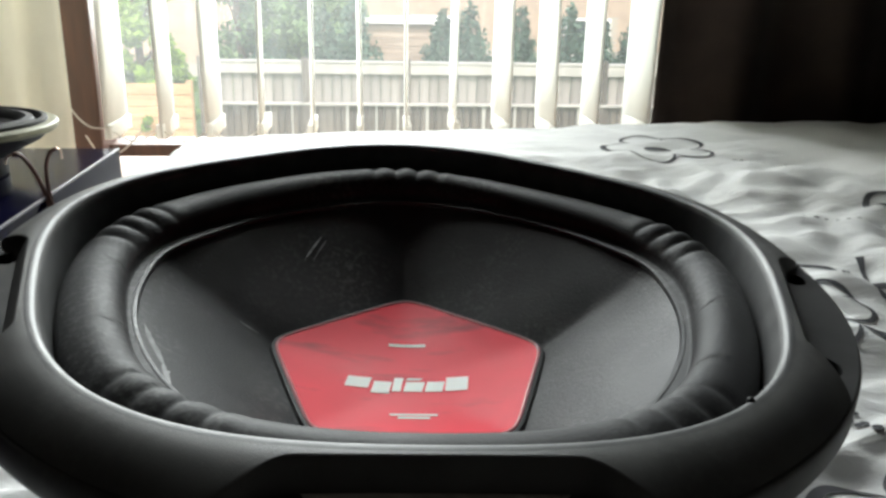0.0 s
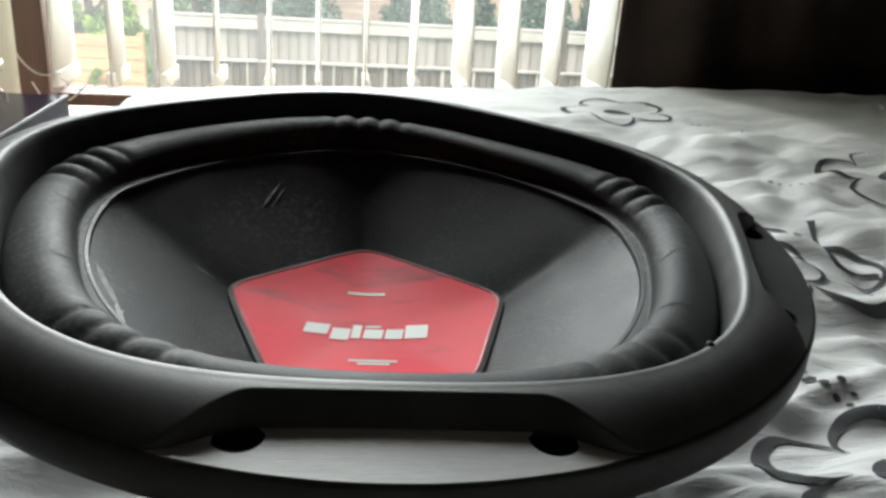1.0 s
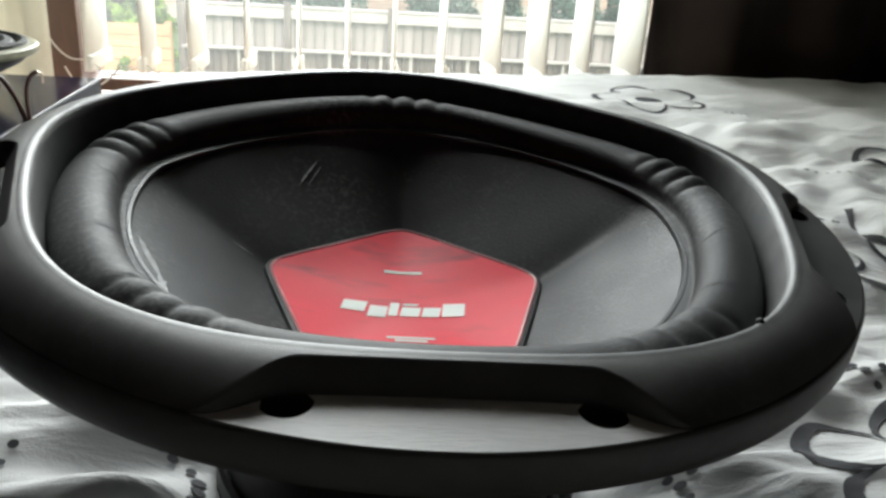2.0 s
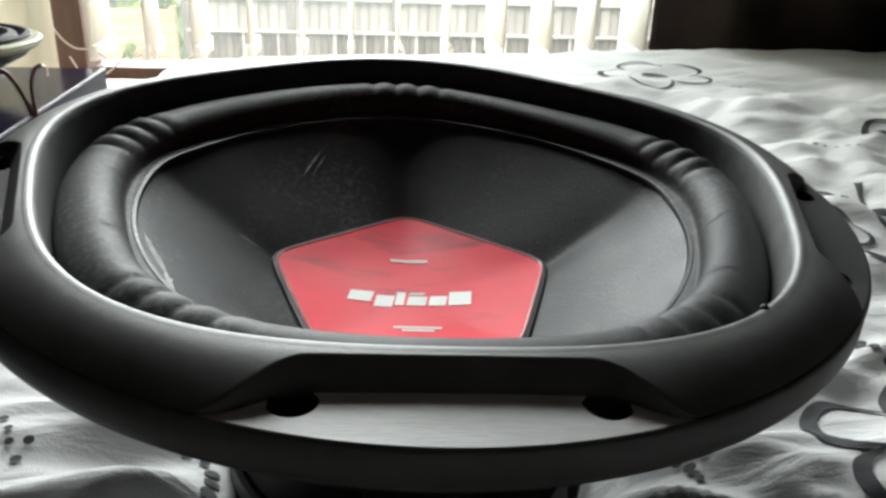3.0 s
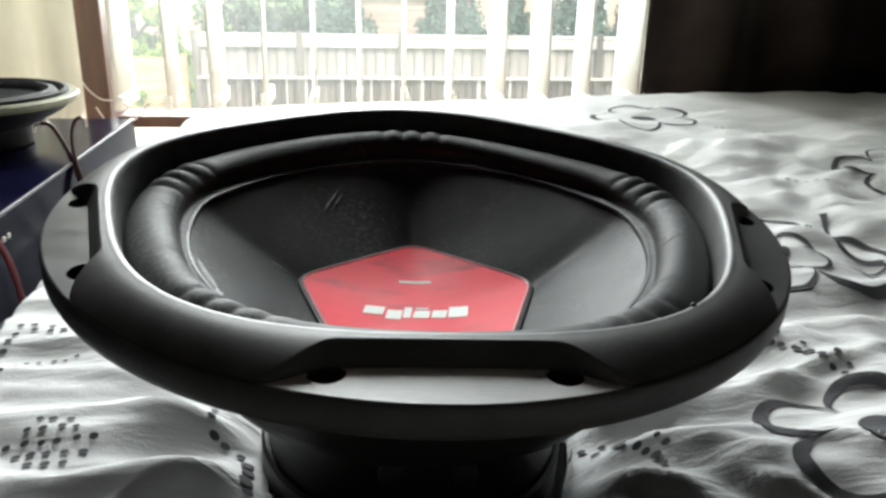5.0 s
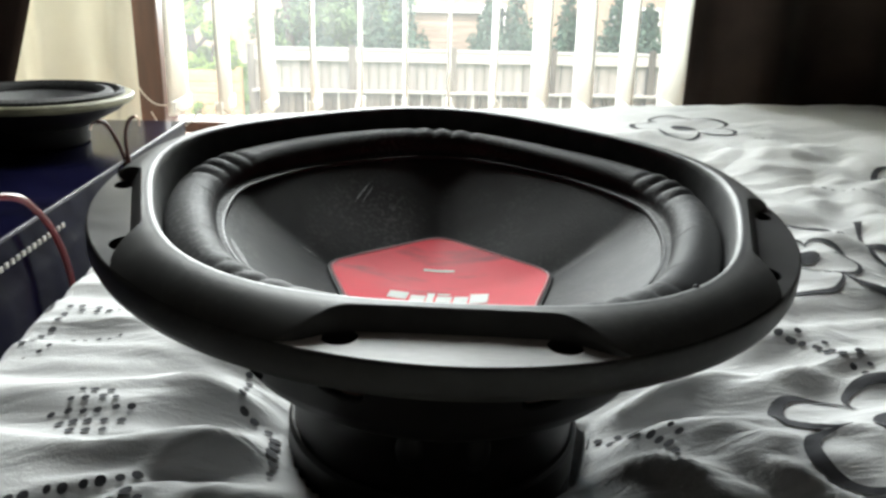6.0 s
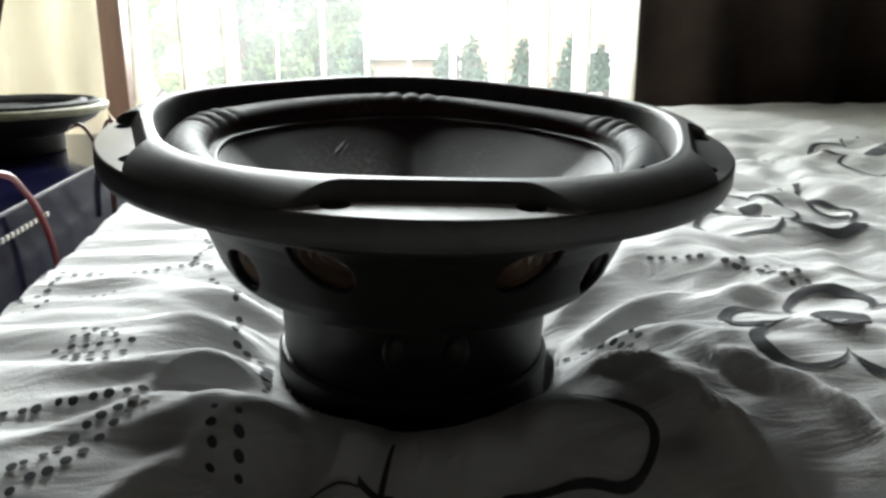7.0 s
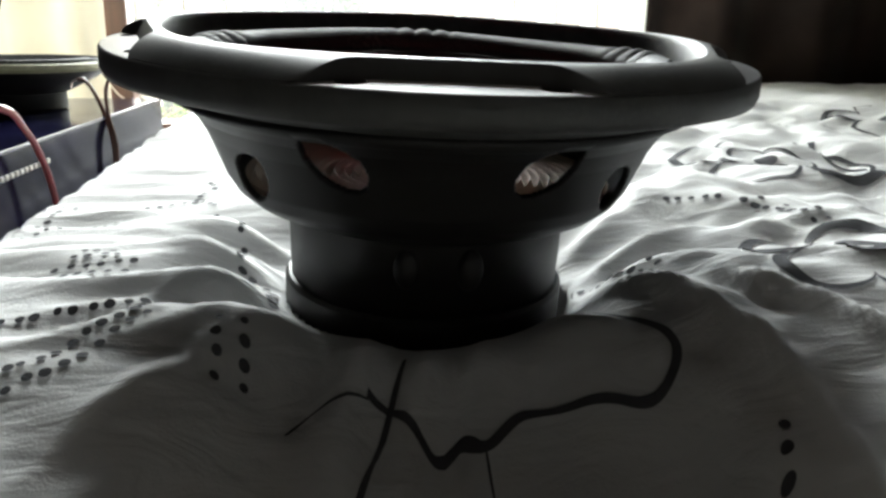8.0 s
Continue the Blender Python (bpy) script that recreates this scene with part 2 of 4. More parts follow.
def grid_faces(nr, nc, wrap=True):
    out = []
    for i in range(nr - 1):
        for j in range(nc if wrap else nc - 1):
            k = (j + 1) % nc
            out.append((i * nc + j, i * nc + k, (i + 1) * nc + k, (i + 1) * nc + j))
    return out


def tube(name, pts, radius, material, parent=None, label="", sides=8):
    """A round wire along smooth points."""
    P = [Vector(p) for p in pts]
    fine = []
    for i in range(len(P) - 1):
        p0, p1, p2, p3 = P[max(i - 1, 0)], P[i], P[i + 1], P[min(i + 2, len(P) - 1)]
        for k in range(6):
            u = k / 6
            fine.append(0.5 * ((2 * p1) + (p2 - p0) * u + (2 * p0 - 5 * p1 + 4 * p2 - p3) * u * u + (3 * p1 - p0 - 3 * p2 + p3) * u ** 3))
    fine.append(P[-1])
    verts, n = [], len(fine)
    for i, p in enumerate(fine):
        d = (fine[min(i + 1, n - 1)] - fine[max(i - 1, 0)]).normalized()
        side = d.cross(Vector((0.31, 0.2, 0.93))).normalized()
        up = side.cross(d)
        for k in range(sides):
            a = 2 * math.pi * k / sides
            verts.append(p + radius * (math.cos(a) * side + math.sin(a) * up))
    faces = grid_faces(n, sides)
    faces += [tuple(range(sides)), tuple(range((n - 1) * sides, n * sides))]
    return mesh_object(name, verts, faces, material, parent, label)


def thing(name, place, label, category, group="", turn=(0, 0, 0)):
    ob = new(name)
    ob.empty_display_size = 0.05
    ob.matrix_world = pose(*place, *turn)
    return tagged(ob, label, category, group)


def structure(ob, label="", category=""):
    return tagged(ob, label, category, kind="structure")


# ---- room shell ----
X0, X1, Y0, Y1, H = -1.7, 1.9, -3.4, 1.16, 2.5
OX0, OX1, OZ0, OZ1 = -1.10, 1.05, 0.47, 2.14


def wall(name, pieces):
    bm = bmesh.new()
    for lo, hi in pieces:
        box_bm(lo, hi, bm=bm)
    return structure(part(name, bm, M_WALL, None), "plain brown painted bedroom wall", "wall")


wall("wall_north", [((X0, Y1, 0), (OX0, Y1 + 0.24, H)), ((OX1, Y1, 0), (X1, Y1 + 0.24, H)),
                    ((OX0, Y1, 0), (OX1, Y1 + 0.24, OZ0)), ((OX0, Y1, OZ1), (OX1, Y1 + 0.24, H))])
wall("wall_south", [((X0, Y0 - 0.1, 0), (X1, Y0, H))])
wall("wall_west", [((X0 - 0.1, Y0 - 0.1, 0), (X0, Y1 + 0.24, H))])
wall("wall_east", [((X1, Y0 - 0.1, 0), (X1 + 0.1, Y1 + 0.24, H))])
structure(part("floor", box_bm((X0, Y0, -0.1), (X1, Y1, 0)), M_CARPET, None), "brown carpeted bedroom floor", "floor")
structure(part("ceiling", box_bm((X0 - 0.1, Y0 - 0.1, H), (X1 + 0.1, Y1 + 0.24, H + 0.1)), M_CEIL, None), "plain brown painted ceiling", "ceiling")

# ---- window with brown timber frame ----
win = structure(thing("window_1", (0.26, Y1 + 0.02, OZ0), "wide brown timber framed window with clear panes", "window"))


def win_part(name, lo, hi, material, bevel=0.004, label=""):
    o = Vector((0.26, Y1 + 0.02, OZ0))
    return part(name, box_bm(Vector(lo) - o, Vector(hi) - o, bevel), material, win, label)


win_part("frame_post", (-1.10, 1.07, 0.47), (-1.045, 1.165, OZ1), M_WOOD)
win_part("mullion", (-0.497, 1.06, 0.47), (-0.452, 1.165, OZ1), M_WOOD)
win_part("frame_post", (0.99, 1.10, 0.47), (1.05, 1.165, OZ1), M_WOOD)
win_part("frame_rail", (-1.045, 1.09, 0.47), (-0.497, 1.165, 0.515), M_WOOD)
win_part("frame_rail", (-1.045, 1.09, OZ1 - 0.06), (-0.497, 1.165, OZ1), M_WOOD)
win_part("frame_rail", (-0.452, 1.09, 0.47), (0.99, 1.165, 0.515), M_WOOD)
win_part("frame_rail", (-0.452, 1.09, OZ1 - 0.06), (0.99, 1.165, OZ1), M_WOOD)
gl = win_part("pane", (-1.04, 1.125, 0.515), (-0.50, 1.131, OZ1 - 0.06), M_GLASS, 0)
gl.visible_shadow = False
gl = win_part("pane", (-0.448, 1.125, 0.515), (0.986, 1.131, OZ1 - 0.06), M_GLASS, 0)
gl.visible_shadow = False
win_part("window_sill", (-1.10, 0.82, 0.478), (1.05, 1.06, 0.502), M_SILL, 0.006, "pale wooden sill board")

# ---- vertical blind ----
BLIND_TOP = 2.2
blind = thing("vertical_blind", (0, 1.0, BLIND_TOP), "white fabric vertical blind with slats turned open", "blind")
part("headrail", box_bm((-0.47, -0.02, 0.0), (1.0, 0.02, 0.035), 0.004), M_UPVC, blind)
rng = random.Random(4)
SLAT_X = [-0.408 + 0.0745 * i for i in range(18)]
for i, sx in enumerate(SLAT_X):
    turn = rng.uniform(-4, 4) + 2
    zb = 0.548 - BLIND_TOP + rng.uniform(-0.003, 0.003)
    vs, fs, nz = [], [], 14
    for k in range(nz + 1):
        z = zb + (-0.01 - zb) * k / nz
        sway = 0.0025 * math.sin(k * 0.5 + i * 1.7)
        for j in range(7):
            u = (j / 6 - 0.5) * 0.118
            zz = z + (0.010 * (abs(u) / 0.059) ** 4 if k == 0 else 0)
            a = radians(90 + turn + 2 * sway * 300 * (1 - k / nz))
            bow = 0.004 * (1 - (u / 0.059) ** 2)
            vs.append((sx + u * math.cos(a) + bow + sway, u * math.sin(a), zz))
    ob = mesh_object("slat", vs, grid_faces(nz + 1, 7, False), M_BLIND, blind)
    md = ob.modifiers.new("thickness", "SOLIDIFY")
    md.thickness = 0.0012
    w = part("bottom_weight", box_bm((sx - 0.0035, -0.054, zb + 0.004), (sx + 0.0065, 0.054, zb + 0.026), 0.0015), M_BLIND, blind)
for i in range(len(SLAT_X) - 1):
    a, b = SLAT_X[i], SLAT_X[i + 1]
    zb = 0.548 - BLIND_TOP
    tube("bead_chain", [(a, -0.043, zb + 0.016), (a * 0.7 + b * 0.3, -0.045, zb + 0.002), ((a + b) / 2, -0.045, zb - 0.003), (a * 0.3 + b * 0.7, -0.045, zb + 0.002), (b, -0.043, zb + 0.016)], 0.0011, M_CHAIN, blind, sides=5)
tube("bead_chain", [(-0.47, -0.06, 0.680 - BLIND_TOP), (-0.455, -0.065, 0.605 - BLIND_TOP), (-0.43, -0.06, 0.570 - BLIND_TOP), (-0.40, -0.05, 0.568 - BLIND_TOP)], 0.0013, M_CHAIN, blind, sides=5)
tube("bead_chain", [(-0.44, -0.05, 0.555 - BLIND_TOP), (-0.415, -0.06, 0.525 - BLIND_TOP), (-0.385, -0.06, 0.535 - BLIND_TOP), (-0.36, -0.05, 0.560 - BLIND_TOP)], 0.0013, M_CHAIN, blind, sides=5)


# ---- curtains ----
def curtain(name, p0, p1, z0, z1, folds, depth, material, label, seed, lean=0.0, flare=0.0):
    r = random.Random(seed)
    base = thing(name, (p0[0], p0[1], z0), label, "curtain")
    n, nz = folds * 14, 24
    ph = [r.uniform(-0.6, 0.6) for _ in range(folds + 2)]
    am = [r.uniform(0.6, 1.25) for _ in range(folds + 2)]
    dx, dy = p1[0] - p0[0], p1[1] - p0[1]
    ln = math.hypot(dx, dy)
    vs = []
    for k in range(nz + 1):
        v = k / nz
        for j in range(n + 1):
            u = j / n
            f = u * folds
            i0 = int(f)
            a = am[i0] * (1 - (f - i0)) + am[i0 + 1] * (f - i0)
            off = depth * a * math.sin(2 * math.pi * f + ph[i0] * (1 - (f - i0)) + ph[i0 + 1] * (f - i0) + 0.5 * v)
            off += 0.15 * depth * math.sin(17 * u + 5 * v)
            shift = lean * (1 - v) * (1 - u) + flare * (1 - v) ** 2
            x = u * dx + shift - dy / ln * off
            y = u * dy + dx / ln * off
            vs.append((x, y, (z1 - z0) * v))
    ob = mesh_object("cloth", vs, grid_faces(nz + 1, n + 1, False), material, base)
    md = ob.modifiers.new("thickness", "SOLIDIFY")
    md.thickness = 0.002
    part("heading_tape", box_bm((0, -0.02, z1 - z0 - 0.002), (dx, 0.02, z1 - z0 + 0.03), 0.004), material, base)
    return base


curtain("curtain", (0.392, 0.83), (1.75, 0.79), 0.06, 2.28, 9, 0.018, M_CURTAIN, "dark brown heavy curtain hanging beside the bed", 3, lean=-0.015)
curtain("curtain", (-0.86, 0.93), (-0.446, 0.93), 0.06, 2.28, 4, 0.022, M_CREAM, "cream translucent curtain gathered beside the window post", 8)
curtain("curtain", (-1.35, 0.86), (-0.31, 0.84), 0.06, 2.28, 6, 0.02, M_CURTAIN, "dark brown heavy curtain drawn back from the window", 5, flare=-0.5)

# ---- bed ----
bed = thing("bed", (0.55, -0.55, 0), "double divan bed with a dark base", "bed")
part("base", box_bm((-0.76, -1.15, 0.06), (0.95, 1.30, 0.30), 0.02), M_BEDBASE, bed)
part("mattress", box_bm((-0.77, -1.16, 0.30), (0.96, 1.31, 0.478), 0.04, 3), M_MATTRESS, bed)
for lx in (-0.65, 0.85):
    for ly in (-1.0, 1.15):
        part("foot", box_bm((lx - 0.03, ly - 0.03, 0), (lx + 0.03, ly + 0.03, 0.06), 0.006), M_BEDBASE, bed)


def sstep(a, b, x):
    t = np.clip((np.asarray(x, float) - a) / (b - a), 0, 1)
    return t * t * (3 - 2 * t)


def fbm(x, y, sc, seed, ax=1.0, ay=1.0):
    return np.array([noise.noise(Vector((float(a) * sc * ax + seed, float(b) * sc * ay - seed, seed * 0.7))) for a, b in zip(np.ravel(x), np.ravel(y))]).reshape(np.shape(x))


# creases: line, height, half width
FOLDS = [
    ([(0.080, -0.045), (0.105, -0.075), (0.128, -0.12), (0.142, -0.17), (0.15, -0.25)], 0.0060, 0.0050),
    ([(0.085, -0.035), (0.13, -0.06), (0.17, -0.10), (0.21, -0.17)], 0.0062, 0.0062),
    ([(-0.24, -0.115), (-0.17, -0.095), (-0.12, -0.07), (-0.082, -0.045)], 0.0043, 0.0058),
    ([(-0.17, -0.19), (-0.13, -0.13), (-0.085, -0.08)], 0.0037, 0.0058),
    ([(-0.25, -0.02), (-0.16, -0.048), (-0.085, -0.03)], 0.0037, 0.0050),
    ([(-0.26, 0.06), (-0.17, 0.05), (-0.085, 0.02)], 0.0037, 0.0058),
    ([(0.085, 0.02), (0.15, 0.025), (0.24, 0.06), (0.36, 0.08)], 0.0043, 0.0058),
    ([(0.09, -0.01), (0.16, -0.005), (0.26, 0.03), (0.38, 0.03)], 0.0037, 0.0050),
    ([(0.085, -0.025), (0.15, -0.035), (0.24, -0.075), (0.36, -0.14)], 0.0042, 0.0055),
    ([(0.080, -0.040), (0.14, -0.075), (0.20, -0.14), (0.26, -0.24)], 0.0042, 0.0055),
    ([(0.088, 0.005), (0.17, 0.005), (0.30, -0.015), (0.42, -0.03)], 0.0036, 0.0050),
    ([(-0.085, 0.005), (-0.15, 0.012), (-0.26, 0.0)], 0.0034, 0.0045),
    ([(-0.085, -0.02), (-0.14, -0.065), (-0.23, -0.085)], 0.0036, 0.0050),
    ([(-0.09, 0.045), (-0.16, 0.08), (-0.26, 0.09)], 0.0034, 0.0055),
    ([(0.10, 0.08), (0.17, 0.11), (0.25, 0.20)], 0.0031, 0.0065),
]
DUVET_X0, DUVET_Y1 = -0.270, 0.79


def duvet_z(x, y):
    """Height of the quilt: it swells away from the heavy loudspeaker that sinks into it."""
    x, y = np.asarray(x, float), np.asarray(y, float)
    base = 0.577 + 0.035 * np.clip(x, -0.3, 0.5) + 0.035 * np.clip(y, -0.4, 0.5) + 0.012 * np.clip(y - 0.3, 0, 0.3)
    base = base - 0.058 * sstep(-0.05, -0.28, y)
    r = np.hypot(x, y)
    th = np.arctan2(y, x)
    wob = 0.012 * np.sin(3 * th + 0.6) + 0.008 * np.sin(5 * th + 2)
    dip = np.exp(-(np.clip(r - 0.074, 0, 9) / (0.036 + 0.45 * wob)) ** 1.4)
    z = base * (1 - dip) + 0.547 * dip
    z = np.where(r < 0.0745, 0.512, z)
    # the valley in front of the loudspeaker, between two ridges
    left_side = ((x + 0.080) * 0.90 - (y + 0.060) * 0.436)
    right_side = (-(x - 0.080) * 0.944 - (y + 0.050) * 0.330)
    inside = np.clip(np.minimum(left_side, right_side), 0, 0.12)
    z = z - sstep(0.0, 0.03, inside) * (0.20 * inside + 0.54 * np.clip(-(y + 0.09), 0, 0.25)) * sstep(0.082, 0.125, r) * sstep(-0.95, -0.36, y) + 0.0038 * sstep(0.0, 0.05, inside) * fbm(x, y, 26, 41, 1.2, 0.6) + 0.006 * sstep(0.0, 0.05, inside) * fbm(x, y, 11, 43)
    # creases pulled towards the base
    pull = np.exp(-((r - 0.12) / 0.06) ** 2)
    z = z + 0.0045 * pull * np.sin(17 * th + 6 * fbm(x, y, 9, 3)) * sstep(0.078, 0.1, r)
    out = sstep(0.085, 0.15, r)
    # long pleats fanning out from the sunken base, none in the shaded hollow
    n0 = fbm(x, y, 5, 51)
    fan = np.sin(15 * th + 3.2 * n0 + 0.9 * np.sin(2 * th)) + 0.5 * np.sin(31 * th + 4.5 * fbm(x, y, 8, 53))
    fan = np.sign(fan) * np.abs(fan) ** 0.8
    z = z + 0.0025 * fan * sstep(0.078, 0.125, r) * np.exp(-np.clip(r - 0.12, 0, 9) / 0.13) * (1 - sstep(0.0, 0.03, inside))
    # soft folds running along the bed's width on the one side
    side = sstep(0.02, -0.1, x)
    n1 = fbm(x, y, 7, 11, 0.5, 1.0)
    f1 = np.sin((y + 0.22 * x) * 135 + 7 * n1)
    f2 = np.sin((y + 0.05 * x) * 260 + 9 * fbm(x, y, 9, 14, 0.4, 1.0))
    z = z + out * side * (0.0011 * np.sign(f1) * np.abs(f1) ** 0.7 * (0.7 + 1.2 * n1) + 0.0008 * f2 * (0.5 + n1))
    # lumps of the filling
    lump = sstep(0.05, 0.2, x) * sstep(-0.1, 0.1, y) * (1 - 0.75 * sstep(0.45, 0.62, y))
    z = z + out * lump * 0.014 * fbm(x, y, 17, 5, 0.8, 1.0) + out * lump * 0.008 * fbm(x, y, 36, 6)
    z = z + out * 0.003 * fbm(x, y, 6, 21) + out * 0.0019 * fbm(x, y, 40, 9, 0.45, 1.2) + out * 0.0016 * (0.35 - np.abs(fbm(x, y, 22, 17, 0.4, 1.1)))
    # near folds radiating to the other side
    near = sstep(0.02, 0.12, x) * sstep(0.12, -0.02, y)
    z = z + out * near * (0.0008 * np.sin((y - 0.25 * x) * 120 + 5 * fbm(x, y, 6, 31)) + 0.0007 * np.sin((y - 0.4 * x) * 250 + 6 * fbm(x, y, 8, 33)))
    for pts, hgt, wid in FOLDS:
        d = np.full(np.shape(x), 9.0)
        fade = np.zeros(np.shape(x))
        m = len(pts) - 1
        for i in range(m):
            (xa, ya), (xb, yb) = pts[i], pts[i + 1]
            dx, dy = xb - xa, yb - ya
            t = np.clip(((x - xa) * dx + (y - ya) * dy) / (dx * dx + dy * dy), 0, 1)
            q = np.hypot(x - xa - t * dx, y - ya - t * dy)
            fade = np.where(q < d, np.sin(math.pi * np.clip((i + t) / m * 0.86 + 0.07, 0, 1)), fade)
            d = np.minimum(d, q)
        z = z + hgt * fade * np.exp(-(d / wid) ** 2)
    # edges hang down
    z = z - 0.04 * sstep(DUVET_X0 + 0.03, DUVET_X0, x) ** 1.5 - 0.05 * sstep(DUVET_Y1 - 0.05, DUVET_Y1, y) ** 2
    return z


QUILT_X = np.concatenate([np.arange(DUVET_X0, 0.42, 0.004), np.arange(0.42, 1.52, 0.02)])
QUILT_Y = np.concatenate([np.arange(-1.65, -0.34, 0.03), np.arange(-0.34, 0.42, 0.004), np.arange(0.42, DUVET_Y1 + 0.001, 0.008)])
QUILT_Z = duvet_z(*np.meshgrid(QUILT_X, QUILT_Y))


def quilt_height(x, y):
    """Height of the quilt's mesh at any place on it."""
    i = np.clip(np.searchsorted(QUILT_X, x) - 1, 0, len(QUILT_X) - 2)
    j = np.clip(np.searchsorted(QUILT_Y, y) - 1, 0, len(QUILT_Y) - 2)
    u = np.clip((x - QUILT_X[i]) / (QUILT_X[i + 1] - QUILT_X[i]), 0, 1)
    v = np.clip((y - QUILT_Y[j]) / (QUILT_Y[j + 1] - QUILT_Y[j]), 0, 1)
    return (QUILT_Z[j, i] * (1 - u) + QUILT_Z[j, i + 1] * u) * (1 - v) + (QUILT_Z[j + 1, i] * (1 - u) + QUILT_Z[j + 1, i + 1] * u) * v


def duvet():
    XX, YY = np.meshgrid(QUILT_X, QUILT_Y)
    ZZ = QUILT_Z
    V = np.stack([XX, YY, ZZ], -1)
    ny, nx = XX.shape
    left = np.stack([XX[:, 0] - 0.006, YY[:, 0], np.full(ny, 0.36)], -1)
    back = np.stack([XX[-1], YY[-1] + 0.008, np.full(nx, 0.36)], -1)
    verts = list(V.reshape(-1, 3)) + list(left) + list(back)
    faces = grid_faces(ny, nx, False)
    b0 = ny * nx
    faces += [(b0 + i, i * nx, (i + 1) * nx, b0 + i + 1) for i in range(ny - 1)]
    b1, last = b0 + ny, (ny - 1) * nx
    faces += [(last + j, b1 + j, b1 + j + 1, last + j + 1) for j in range(nx - 1)]
    return tagged(mesh_object("duvet", verts, faces, M_DUVET, sharp=80), "rumpled white cotton duvet printed with grey flowers and dots", "duvet")


quilt = duvet()


def drape(name, loops, faces_of, material=M_PRINT):
    """A printed patch that follows the quilt's surface."""
    P = np.array(loops)
    z = quilt_height(P[:, 0], P[:, 1]) + 0.0009
    return mesh_object(name, np.column_stack([P, z]), faces_of, material, quilt, sharp=80)


def dot(cx, cy, r, ratio=1.0, ang=0.0):
    pts, n = [(cx, cy)], 12
    for k in range(n):
        a = 2 * math.pi * k / n
        u, v = r * math.cos(a), r * ratio * math.sin(a)
        pts.append((cx + u * math.cos(ang) - v * math.sin(ang), cy + u * math.sin(ang) + v * math.cos(ang)))
    drape("printed_dot", pts, [(0, 1 + k, 1 + (k + 1) % n) for k in range(n)])


def flower(cx, cy, R, turn, thick=0.006, eye=True, squash=1.0):
    n, inner, outer = 220, [], []
    for k in range(n):
        a = 2 * math.pi * k / n
        lobe = abs(math.cos(2.5 * (a - turn)))
        rr = R * (0.56 + 0.44 * lobe ** 0.55)
        w = thick * (0.55 + 0.6 * abs(math.sin(1.5 * a + turn)) ** 1.5)
        outer.append((cx + rr * math.cos(a), cy + squash * rr * math.sin(a)))
        inner.append((cx + (rr - w) * math.cos(a), cy + squash * (rr - w) * math.sin(a)))
    mid = [((o[0] + i[0]) / 2, (o[1] + i[1]) / 2) for o, i in zip(outer, inner)]
    drape("printed_flower", outer + mid + inner, grid_faces(3, n))
    if eye:
        pts, m = [(cx, cy)], 20
        for ring in (0.5, 1.0):
            for k in range(m):
                a = 2 * math.pi * k / m
                pts.append((cx + 0.24 * R * ring * math.cos(a), cy + 0.20 * R * ring * math.sin(a)))
        fs = [(0, 1 + k, 1 + (k + 1) % m) for k in range(m)]
        fs += [(1 + k, 1 + m + k, 1 + m + (k + 1) % m, 1 + (k + 1) % m) for k in range(m)]
        drape("printed_flower_centre", pts, fs)


flower(0.305, 0.590, 0.064, 0.5)
flower(0.268, 0.158, 0.080, 0.2, thick=0.0075, eye=False)
flower(0.258, 0.155, 0.036, 0.6, thick=0.005)
flower(0.212, -0.052, 0.062, 0.0, thick=0.0085, squash=0.85)
flower(0.47, 0.33, 0.066, 0.1)
flower(0.06, 0.45, 0.066, 0.7)
flower(0.20, -0.26, 0.066, 1.3)


def stem(points, w0, w1):
    """A printed line, thick in the middle and thin at its ends."""
    P = [Vector(p) for p in points]
    fine = []
    for i in range(len(P) - 1):
        p0, p1, p2, p3 = P[max(i - 1, 0)], P[i], P[i + 1], P[min(i + 2, len(P) - 1)]
        for k in range(10):
            u = k / 10
            fine.append(0.5 * ((2 * p1) + (p2 - p0) * u + (2 * p0 - 5 * p1 + 4 * p2 - p3) * u * u + (3 * p1 - p0 - 3 * p2 + p3) * u ** 3))
    fine.append(P[-1])
    n, rows_l = len(fine), []
    for i, p in enumerate(fine):
        d = (fine[min(i + 1, n - 1)] - fine[max(i - 1, 0)]).normalized()
        w = (w0 + (w1 - w0) * abs(math.sin(2.2 * math.pi * i / n))) / 2
        rows_l += [(p.x - d.y * w, p.y + d.x * w), (p.x + d.y * w, p.y - d.x * w)]
    drape("printed_stem", rows_l, grid_faces(n, 2, False))


stem([(0.0670, -0.0845), (0.0859, -0.0943), (0.0959, -0.1120), (0.0851, -0.1264), (0.0551, -0.1184), (0.0321, -0.1152), (0.0150, -0.1264), (0.0043, -0.1201), (-0.0081, -0.1231), (-0.0217, -0.1120), (-0.0341, -0.1088)], 0.002, 0.0042)
stem([(-0.0675, -0.1224), (-0.0569, -0.1169), (-0.0341, -0.1105)], 0.0006, 0.0013)
stem([(0.0139, -0.1264), (0.0171, -0.1471), (0.0271, -0.1832)], 0.0006, 0.0012)
stem([(-0.0178, -0.0929), (-0.0279, -0.1191), (-0.0385, -0.1431), (-0.0564, -0.1942)], 0.0016, 0.0028)
stem([(0.3350, 0.2350), (0.3120, 0.1650), (0.3350, 0.1500)], 0.006, 0.003)

drng = random.Random(2)
